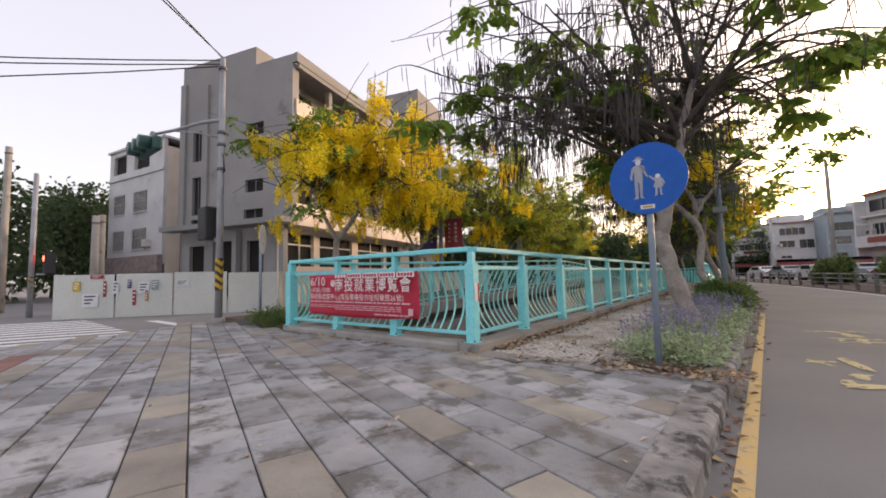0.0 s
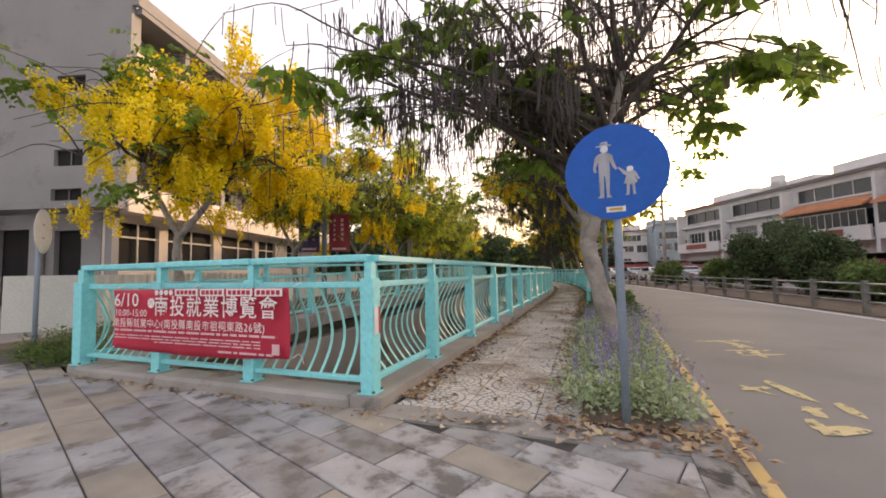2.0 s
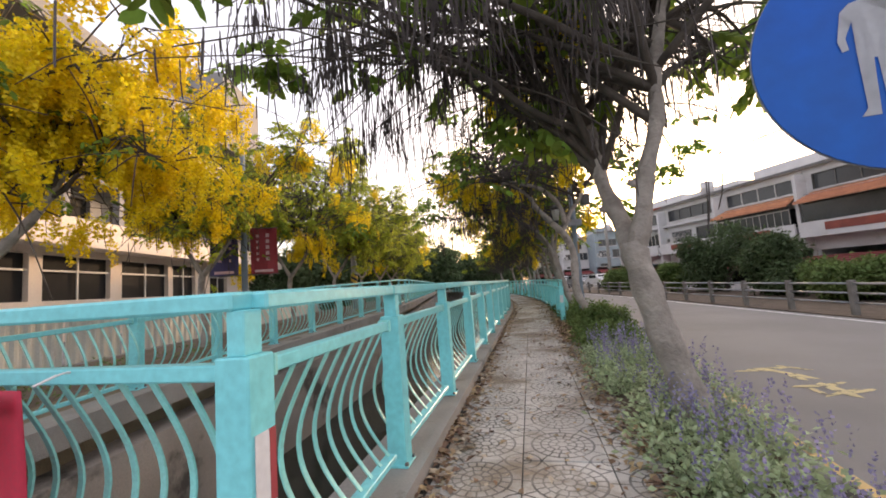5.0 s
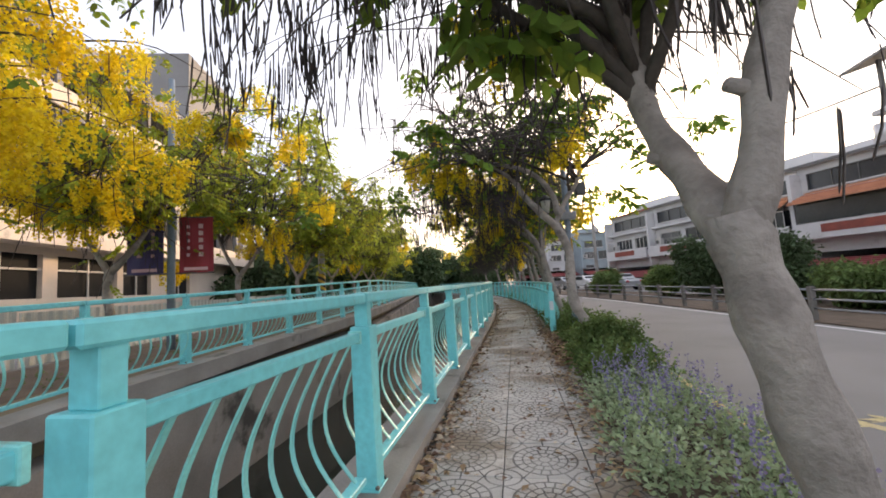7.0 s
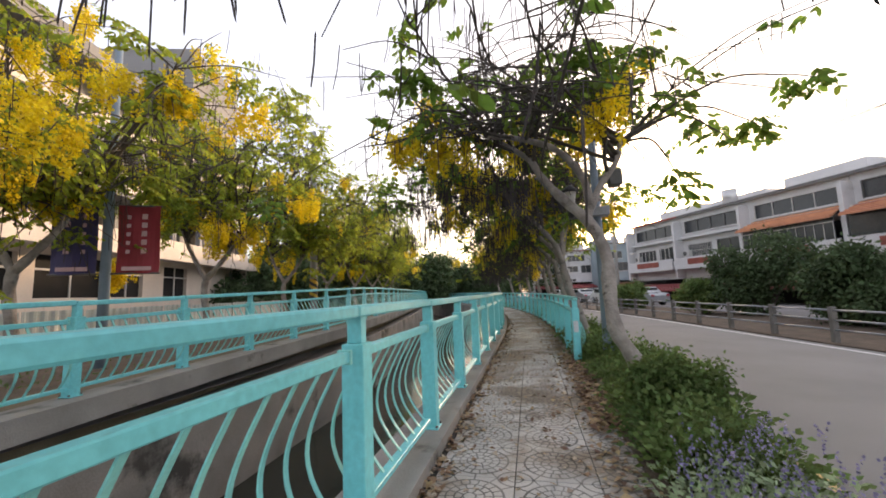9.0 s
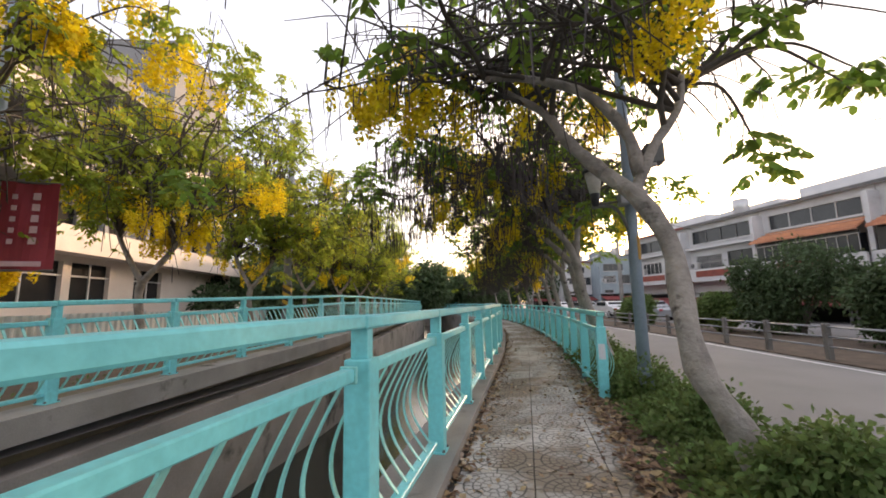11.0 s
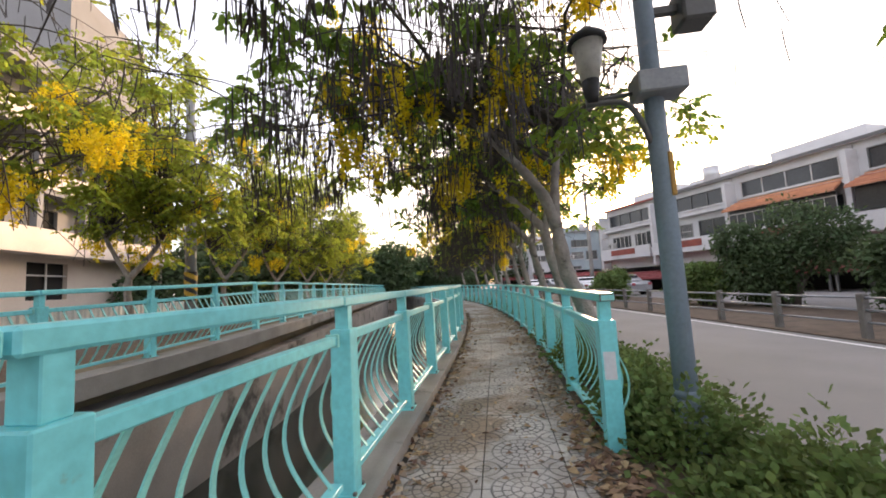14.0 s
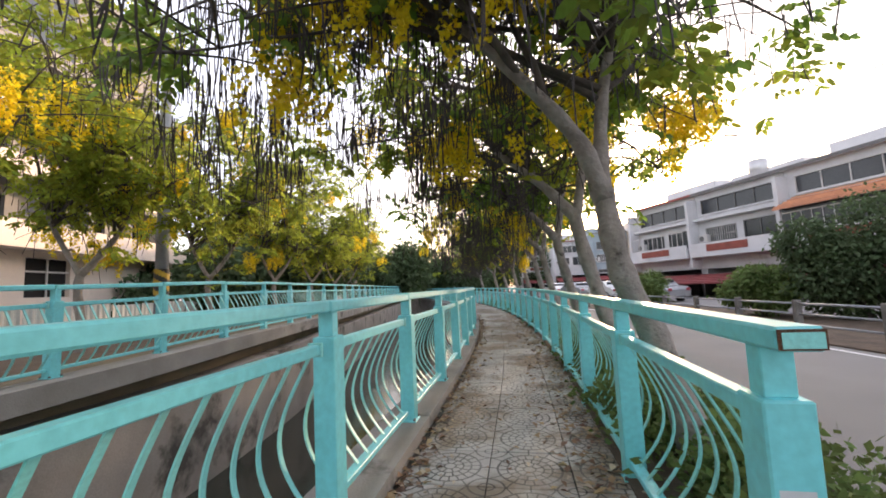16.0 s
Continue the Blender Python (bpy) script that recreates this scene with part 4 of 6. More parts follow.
tufts("sage_bed", "low sage plants with purple flower spikes in the planting strip", "flower bed", bed(0.15, 5.9, 1.70, 0.12), 520, 3, LEAF_SAGE, 0.36, spread=0.12, blades=28, leaf=0.055, spikes=330, spike_h=0.25, mounds=30)
tufts("low_shrubs", "dark green leafy shrubs beside the path", "shrub", bed(5.7, 10.0, 1.85, 0.2), 320, 4, LEAF_S, 0.58, mounds=9, spread=0.15, blades=70, leaf=0.065, width=0.3)
tufts("low_shrubs", "dense green shrubs behind the path railing", "shrub", bed(9.8, 40, 2.0, 0.22), 720, 6, LEAF_S, 0.40, mounds=60, spread=0.16, blades=46, leaf=0.075, width=0.3)
tufts("low_shrubs", "dense green shrubs pressing against the path railing", "shrub", bed(10.4, 16.5, 1.95, 0.3), 260, 7, LEAF_S, 0.62, mounds=14, spread=0.16, blades=60, leaf=0.07, width=0.3)
tufts("weed_clump", "small clump of grass and weeds at the far railing corner", "weeds", lambda r: (r.uniform(-5.7, -4.7), r.uniform(-0.05, 0.5), 0), 60, 8, LEAF_S, 0.38, spread=0.10, blades=40, leaf=0.09, width=0.12)
tufts("verge_growth", "low green growth along the far bank verge", "weeds", lambda r: ((lambda y: (opp_x(y) - r.uniform(1.4, 4.2), y, 0))(r.uniform(1, 50))), 420, 9, LEAF_S, 0.30, spread=0.2, blades=22, leaf=0.09, width=0.18)


def bush(label, at, size, seed, n=1500, leaf=0.13, material=LEAF_D, name="bush", category="bush"):
    """Rounded but uneven shrub or far tree: stems and many leaf clumps round several lobes."""
    rs = np.random.RandomState(seed)
    t = thing(name, label, category, at=at)
    sx, sy, sz = size
    lobes = rs.uniform(-0.62, 0.62, (9, 3)) + np.array([[0, 0, 0.15]])
    rad = rs.uniform(0.28, 0.55, 9)
    i = rs.randint(0, 9, n)
    d = rs.normal(size=(n, 3))
    d /= np.linalg.norm(d, axis=1, keepdims=True)
    P = lobes[i] + d * rad[i][:, None] * rs.uniform(0.65, 1.08, (n, 1))
    P = (P + np.array([[0, 0, 1.0]])) * np.array([[sx, sy, sz * 0.55]])
    P[:, 2] = np.maximum(P[:, 2], 0.03)
    Q, D = [], []
    for k in range(7):
        Q.append(P + rs.normal(size=(n, 3)) * leaf * 0.9)
        D.append(d + rs.normal(size=(n, 3)) * 0.7 + np.array([[0, 0, -0.2]]))
    quads_mesh("crown", leaf_quads(np.concatenate(Q), np.concatenate(D), leaf, 0.28, rs, 0.3), material, t)
    v, f = [], []
    for k in range(5):
        c = lobes[k]
        e = Vector((c[0] * sx, c[1] * sy, (c[2] + 1) * sz * 0.55))
        tube_data(spline([(0.05 * k, 0.03, -0.2), (e.x * 0.4, e.y * 0.4, e.z * 0.5), tuple(e)], 7), [0.05 * max(sz, 1) ** 0.5 * (1 - 0.8 * j / 6) for j in range(7)], 5, v, f)
    raw("stem_work", v, f, BARK_D, t)
    return t


for k, (x, y, sx, sy, sz) in enumerate(((2.22, 6.95, 0.34, 0.42, 0.62), (2.50, 7.15, 0.26, 0.36, 0.52))):
    bush("rounded dark green shrub between flower bed and leaning tree", (x, y, 0.0), (sx, sy, sz), 190 + k, n=900, leaf=0.055, material=LEAF_S, name="round_shrub", category="shrub")
for k, (x, y, sx, sy, sz) in enumerate(((11.0, 22.4, 1.6, 2.2, 3.1), (11.4, 17.6, 1.4, 2.0, 2.3), (9.3, 24.6, 0.9, 1.2, 1.5), (11.2, 13.4, 1.2, 1.8, 1.3), (11.2, 9.4, 1.1, 1.9, 1.2), (7.6, 31.5, 0.9, 1.6, 1.5), (11.5, 5.6, 1.2, 2.0, 1.8))):
    bush("dark green bush behind the roadside guard rail", (x, y, -0.3), (sx, sy, sz), 200 + k, n=2500, leaf=0.15, material=LEAF_D if k < 2 else LEAF_S)
for k, (x, y, sx, sy, sz) in enumerate(((-38, -6, 7, 6, 8.5), (-46, 2, 8, 7, 9.0), (-33, -13, 6, 5, 7.5), (-24, 39, 5, 5, 6.0), (-17, 38, 4, 5, 5.0), (-29, 48, 6, 6, 7.5), (-16.5, 31, 2.2, 3.0, 3.6), (-22, 60, 8, 6, 7.0), (-38, 62, 9, 8, 8.0), (-12, 66, 6, 5, 6.5), (-4, 74, 6, 5, 7.0), (4, 86, 7, 6, 7.0), (-27, 33, 3.5, 4, 5.0), (-20, 45, 4, 4, 5.5), (-14, 55, 5, 4, 6.0), (-7, 63, 4, 4, 6.0), (-33, 40, 5, 5, 6.5))):
    bush("dense dark green trees behind the buildings", (x, y, -0.5), (sx, sy, sz), 240 + k, n=2200, leaf=0.45, material=LEAF_D, name="background_tree", category="tree")

# fallen leaves
rs = np.random.RandomState(9)


def litter(name, label, n, place, material, size=0.05):
    r = random.Random(n)
    P = np.array([place(r) for _ in range(n)])
    a = rs.uniform(0, 2 * np.pi, n)
    D = np.stack([np.cos(a), np.sin(a), rs.uniform(-0.1, 0.35, n)], axis=1)
    S = np.stack([-np.sin(a), np.cos(a), rs.uniform(-0.5, 0.5, n)], axis=1)
    L = size * rs.uniform(0.6, 1.4, (n, 1))
    mid = P + D * L * 0.5
    lift = np.array([[0, 0, 1.0]]) * L * rs.uniform(0.02, 0.3, (n, 1))
    V = np.stack([P, mid + S * L * 0.3 + lift, P + D * L, mid - S * L * 0.3 + lift], axis=1).reshape(-1, 3)
    V[:, 2] = np.maximum(V[:, 2], P.repeat(4, axis=0)[:, 2] + 0.002)
    ob = quads_mesh(name, V, material, None)
    return tagged(ob, label, "fallen leaves", kind="stuff")


def by_fence(r):
    y = 0.2 + 28 * r.random() ** 1.5
    return (near_x(y) + 0.18 + abs(r.gauss(0, 0.09)), y, 0.0)


def by_bed(r):
    y = 1.0 + 27 * r.random() ** 1.15
    return (near_x(y) + (1.74 if y < 8 else 1.80) - abs(r.gauss(0, 0.10 + 0.012 * y)) + (0.0 if y < 8 else 0.06), y, 0.004)


def on_path(r):
    y = 0.2 + 24 * r.random() ** 1.2
    return (near_x(y) + r.choice((r.uniform(0.2, 1.7), 1.7 - abs(r.gauss(0, 0.3)), 0.2 + abs(r.gauss(0, 0.2)))), y, 0.003)


litter("leaf_litter", "dry brown leaves gathered along the railing kerb", 1100, by_fence, LITTER, 0.075)
litter("leaf_litter", "pale dry leaves gathered along the railing kerb", 460, by_fence, LITTER_L, 0.07)
litter("leaf_litter", "brown leaves heaped along the planting strip", 1500, by_bed, LITTER, 0.07)
litter("leaf_litter", "pale leaves along the planting strip", 380, by_bed, LITTER_L, 0.065)
litter("leaf_litter", "scattered pale leaves on the canal path", 800, on_path, LITTER_L, 0.05)
litter("leaf_litter", "scattered brown leaves on the canal path", 1100, on_path, LITTER, 0.06)
litter("leaf_litter", "brown leaves thick on the path end of the railing", 900, lambda r: (1.55 + abs(r.gauss(0.15, 0.14)), r.uniform(6.8, 11.4), 0.024 + r.random() * 0.02), LITTER, 0.075)
litter("leaf_litter", "dry leaves round the sign pole and bed end", 230, lambda r: (r.uniform(1.5, 2.85), r.gauss(-0.05, 0.12), 0.012 + r.random() * 0.015), LITTER, 0.065)
litter("leaf_litter", "pale leaves round the sign pole and bed end", 130, lambda r: (r.uniform(0.3, 2.8), r.gauss(-0.15, 0.16), 0.012), LITTER_L, 0.06)
litter("leaf_litter", "leaves lying in the road gutter", 420, lambda r: ((lambda y: (kerb_x(y) + 0.03 + abs(r.gauss(0, 0.07)), y, RZ + 0.002))(r.uniform(-4, 16))), LITTER, 0.06)
litter("leaf_litter", "few pale leaves on the paved corner", 70, lambda r: (r.uniform(-4.5, 2.5), r.uniform(-5, -0.4), 0.003), LITTER_L, 0.05)
litter("leaf_litter", "dry leaves along the plaza railing kerb", 160, lambda r: (r.uniform(-4.2, 0.3), -0.24 - abs(r.gauss(0, 0.06)), 0.003), LITTER, 0.05)


# ---- signs and poles ----
def footpath_sign():
    t = thing("footpath_sign", "round blue footpath sign with two white figures on grey pole", "road sign", at=(2.08, 0.09, 0.04), turn=-6)
    t.matrix_world = t.matrix_world @ Matrix.Diagonal((0.83, 0.83, 0.83, 1))
    tube("pole", [(0, 0.03, -0.1), (0, 0.03, 1.3), (0.0, 0.03, 2.66)], 0.038, GREYBLUE, t, 12)
    disc("plate", t, SIGN_B, (0, -0.02, 2.24), 0.44, 0.006, "y", 56)
    disc("rim", t, GALV, (0, -0.012, 2.24), 0.442, 0.008, "y", 56)
    def fig(name, pts, cx, cz, s):
        bmf = bmesh.new()
        vs = [bmf.verts.new((cx + x * s, -0.027, cz + z * s)) for x, z in pts]
        bmf.faces.new(vs)
        bmesh.ops.solidify(bmf, geom=bmf.faces[:], thickness=0.002)
        return part(name, bmf, SIGN_W, t)
    adult = [(-0.10, 0.30), (-0.16, 0.24), (-0.20, 0.02), (-0.18, -0.06), (-0.14, -0.05), (-0.15, 0.04), (-0.10, 0.16), (-0.10, -0.08), (-0.09, -0.50), (-0.13, -0.56), (-0.02, -0.56), (-0.01, -0.14), (0.01, -0.14), (0.03, -0.56), (0.12, -0.56), (0.08, -0.50), (0.10, -0.06), (0.10, 0.16), (0.14, 0.05), (0.20, -0.04), (0.23, -0.02), (0.18, 0.12), (0.15, 0.26), (0.08, 0.30), (0.03, 0.31), (0.03, 0.33), (-0.04, 0.33), (-0.04, 0.31)]
    fig("adult_symbol", adult, -0.09, 2.27, 0.48)
    hat = [(-0.15, 0.44), (0.12, 0.44), (0.13, 0.46), (0.06, 0.47), (0.05, 0.53), (-0.07, 0.53), (-0.08, 0.47), (-0.15, 0.46)]
    fig("hat_symbol", hat, -0.08, 2.27, 0.48)
    for nm, c, r in (("head_symbol", (-0.085, 2.455), 0.034), ("head_symbol", (0.125, 2.245), 0.028)):
        disc(nm, t, SIGN_W, (c[0], -0.027, c[1]), r, 0.003, "y", 20)
    child = [(-0.05, 0.20), (-0.12, 0.22), (-0.26, 0.34), (-0.28, 0.30), (-0.14, 0.12), (-0.09, 0.10), (-0.15, -0.10), (-0.09, -0.12), (-0.10, -0.36), (-0.13, -0.40), (-0.04, -0.40), (-0.02, -0.14), (0.03, -0.14), (0.05, -0.40), (0.13, -0.40), (0.10, -0.36), (0.10, -0.12), (0.16, -0.10), (0.10, 0.08), (0.17, -0.04), (0.21, -0.02), (0.12, 0.18), (0.06, 0.20)]
    fig("child_symbol", child, 0.125, 2.155, 0.36)
    box("sticker", t, SIGN_W, -0.085, 0.075, -0.029, -0.025, 1.865, 1.915, label="small white sticker")
    box("sticker_mark", t, YEL, -0.06, 0.05, -0.031, -0.028, 1.878, 1.902)
    for z in (2.05, 2.45):
        box("bracket", t, GALV, -0.06, 0.06, -0.012, 0.03, z - 0.02, z + 0.02, 0.003)


footpath_sign()


def round_sign():
    t = thing("round_traffic_sign", "back of a round white traffic sign on a thin grey pole", "road sign", at=(-5.75, 0.15, 0), turn=-40)
    tube("pole", [(0, 0, -0.1), (0, 0, 2.15)], 0.032, GREYBLUE, t, 10)
    disc("plate", t, SIGN_W, (0, 0.045, 1.88), 0.33, 0.008, "y", 44)
    for z in (1.78, 1.98):
        box("bracket", t, GALV, -0.05, 0.05, 0.02, 0.05, z - 0.015, z + 0.015, 0.003)
    for sx in (-0.2, 0.2):
        box("sticker", t, FLAG_P, sx - 0.035, sx + 0.035, 0.036, 0.040, 1.80, 1.82)


round_sign()


def hazard_band(parent, r, z0, z1, at=(0, 0), n=4):
    """Slanted black and yellow stripes round a pole."""
    seg, rows = 16, 24
    for colour, nm in ((YEL, "yellow_band"), (BLACK, "black_band")):
        v, f = [], []
        for j in range(rows + 1):
            for i in range(seg):
                w = 2 * math.pi * i / seg
                v.append((at[0] + r * math.cos(w), at[1] + r * math.sin(w), z0 + (z1 - z0) * j / rows))
        for j in range(rows):
            for i in range(seg):
                ph = (j / rows * n + 2 * abs(i / seg - 0.5)) % 1.0
                if (ph < 0.5) == (colour is YEL):
                    f.append((j * seg + i, j * seg + (i + 1) % seg, (j + 1) * seg + (i + 1) % seg, (j + 1) * seg + i))
        raw(nm, v, f, colour, parent)


def signal_pole():
    t = thing("traffic_signal_pole", "tall grey pole carrying traffic lights over the crossing with striped foot", "traffic light", at=(-6.95, -0.22, 0))
    tube("pole", [(0, 0, -0.15), (0, 0, 3.4), (0.0, 0, 6.4)], [0.085, 0.075, 0.06], GALV, t, 14)
    tube("base", [(0, 0, -0.05), (0, 0, 0.12)], [0.2, 0.13], CONCRETE, t, 12)
    hazard_band(t, 0.088, 0.75, 1.5)
    arm = spline([(0, 0, 4.85), (-0.3, -0.35, 4.75), (-0.65, -0.75, 4.55), (-1.0, -1.15, 4.40)], 10)
    tube("arm", arm, [0.05 - 0.002 * i for i in range(10)], GALV, t, 10)
    tube("brace", [(0, 0, 4.4), (-0.3, -0.35, 4.5), (-0.65, -0.75, 4.52)], 0.02, GALV, t, 8)
    head = part_signal(t, (-1.0, -1.15, 4.10), "signal_head")
    ped = box("pedestrian_signal", t, BLACK, -0.62, -0.18, -0.26, 0.14, 1.95, 2.75, 0.03, "black pedestrian signal seen from behind")
    box("signal_hood", ped, BLACK, -0.66, -0.58, -0.2, 0.08, 2.0, 2.3, 0.01)
    box("signal_hood", ped, BLACK, -0.66, -0.58, -0.2, 0.08, 2.4, 2.7, 0.01)
    box("mount", ped, GALV, -0.2, -0.03, -0.05, 0.05, 1.9, 2.0, 0.005)
    for z in (3.6, 4.2, 4.5, 6.1):
        tube("collar", [(0, 0, z), (0, 0, z + 0.07)], 0.095, FRAME, t, 12)
    tube("cable_loop", spline([(0.07, 0, 4.0), (0.25, -0.05, 3.8), (0.10, 0.02, 3.55), (-0.15, 0, 3.75)], 10), 0.014, CABLE, t, 6)


def part_signal(t, at, name):
    """Horizontal head with three hooded lamps."""
    x, y, z = at
    body = box(name, t, GREEN_L, x - 0.65, x + 0.55, y - 0.09, y + 0.10, z - 0.17, z + 0.17, 0.05, "dark green three-lamp housing")
    for k in range(3):
        cx = x - 0.43 + k * 0.38
        tube("hood", [(cx, y - 0.08, z + 0.01), (cx, y - 0.30, z)], [0.16, 0.15], GREEN_L, body, 14)
    box("hanger", body, GALV, x + 0.1, x + 0.2, y - 0.03, y + 0.05, z + 0.15, z + 0.34, 0.005)
    return body


signal_pole()


def far_signal():
    t = thing("crossing_signal_pole", "slim pole with a glowing red pedestrian light across the street", "traffic light", at=(-16.6, -2.25, RZ))
    tube("pole", [(0, 0, -0.1), (0, 0, 5.0)], [0.085, 0.07], GALV, t, 12)
    hazard_band(t, 0.08, 0.7, 1.4)
    b = box("signal_head", t, BLACK, 0.1, 0.42, 0.25, 0.55, 1.5, 2.2, 0.02, "black pedestrian signal with red light")
    tube("red_lamp", [(0.27, 0.27, 2.02), (0.27, 0.235, 2.02)], 0.09, red_lamp_material(), b, 16)
    box("mount", b, GALV, 0.0, 0.3, 0.1, 0.3, 1.44, 1.5, 0.004)


far_signal()
for (px, py, h) in ((-15.9, -0.75, 3.6), (-16.3, -0.5, 3.7), (-21.2, -2.6, 6.9)):
    t = thing("utility_pole", "plain round concrete utility pole", "utility pole", at=(px, py, RZ))
    tube("shaft", [(0, 0, -0.1), (0, 0, h)], [0.14, 0.11], CONCRETE, t, 12)
    tube("cap_band", [(0, 0, h - 0.3), (0, 0, h - 0.24)], 0.125, FRAME, t, 12)


def path_lamp():
    t = thing("path_lamp", "grey-blue lamp post with a lantern on its side arm", "street lamp", at=(2.39, 10.66, 0))
    tube("pole", [(0, 0, -0.1), (0, 0, 2.2), (0, 0, 5.2)], [0.085, 0.078, 0.07], GREYBLUE, t, 16)
    box("base_box", t, GREYBLUE, -0.095, 0.095, -0.10, 0.085, 0.0, 0.40, 0.02, "boxed pole foot")
    tube("sleeve", [(0, 0, 0.40), (0, 0, 0.46)], 0.092, GREYBLUE, t, 16)
    box("orange_sticker", t, ORANGE, 0.03, 0.068, -0.080, -0.05, 1.95, 2.3, 0.005)
    b = box("junction_box", t, GALV, -0.17, 0.20, -0.19, 0.06, 2.76, 2.94, 0.012, "pale grey box clamped round the pole")
    box("speaker_box", t, FRAME, 0.25, 0.50, -0.12, 0.12, 3.35, 3.66, 0.02)
    box("speaker_bracket", t, FRAME, 0.06, 0.26, -0.03, 0.03, 3.48, 3.54)
    arm = tube("arm", spline([(-0.06, -0.02, 2.40), (-0.14, -0.05, 2.60), (-0.26, -0.05, 2.75), (-0.54, -0.05, 2.76)], 14), 0.024, FRAME, t, 8)
    tube("arm_tie", [(-0.10, -0.02, 2.83), (-0.54, -0.05, 2.79)], 0.018, FRAME, t, 8)
    lan = tube("lantern_base", [(-0.49, -0.05, 2.77), (-0.49, -0.05, 2.82), (-0.49, -0.05, 2.96)], [0.045, 0.055, 0.072], BLACK, t, 14)
    tube("lantern_glass", [(-0.49, -0.05, 2.96), (-0.49, -0.05, 3.28)], [0.072, 0.125], LAMP_G, lan, 16, "milky tapered glass")
    tube("lantern_cap", [(-0.49, -0.05, 3.28), (-0.49, -0.05, 3.33), (-0.49, -0.05, 3.43)], [0.16, 0.15, 0.03], BLACK, lan, 16)


path_lamp()


def flag_pole(x, y):
    t = thing("flag_lamp_post", "grey lamp post carrying a purple and a red street flag", "street lamp", at=(x, y, RZ), turn=28)
    tube("pole", [(0, 0, -0.1), (0, 0, 7.2)], [0.10, 0.07], GREYBLUE, t, 14)
    for side, m_, nm in ((-1, FLAG_P, "purple_flag"), (1, FLAG_R, "red_flag")):
        v, f = [], []
        for i in range(9):
            for j in range(9):
                v.append((side * (0.17 + 0.76 * i / 8), 0.03 * math.sin(i * 0.9 + j * 0.5), 2.14 + 1.42 * j / 8))
        for i in range(8):
            for j in range(8):
                f.append((i * 9 + j, i * 9 + 9 + j, i * 9 + 10 + j, i * 9 + j + 1))
        fl = raw(nm, v, f, m_, t)
        fl.modifiers.new("cloth", "SOLIDIFY").thickness = 0.006
        for z in (2.14, 3.56):
            tube("flag_arm", [(0, 0, z), (side * 0.95, 0, z)], 0.018, FRAME, t, 6)
        for row, (n, h) in enumerate(((5, 0.10), (5, 0.14))):
            for k in range(n):
                box("print_bar", fl, LETTER_P, side * (0.38 + 0.28 * row) - h * 0.35, side * (0.38 + 0.28 * row) + h * 0.35, -0.045, -0.04, 2.55 + k * 0.18, 2.55 + k * 0.18 + h * 0.8)
        box("print_bar", fl, LETTER_P, side * 0.55 - 0.26, side * 0.55 + 0.26, -0.045, -0.04, 2.2, 2.28)


flag_pole(-7.38, 8.92)


def striped_pole(x, y, h):
    t = thing("utility_pole", "grey utility pole with black and yellow hazard stripes", "utility pole", at=(x, y, RZ))
    tube("shaft", [(0, 0, -0.1), (0, 0, h)], [0.17, 0.12], GALV, t, 14)
    hazard_band(t, 0.175, 1.45, 2.32, n=3)


striped_pole(-8.15, 18.05, 9.0)


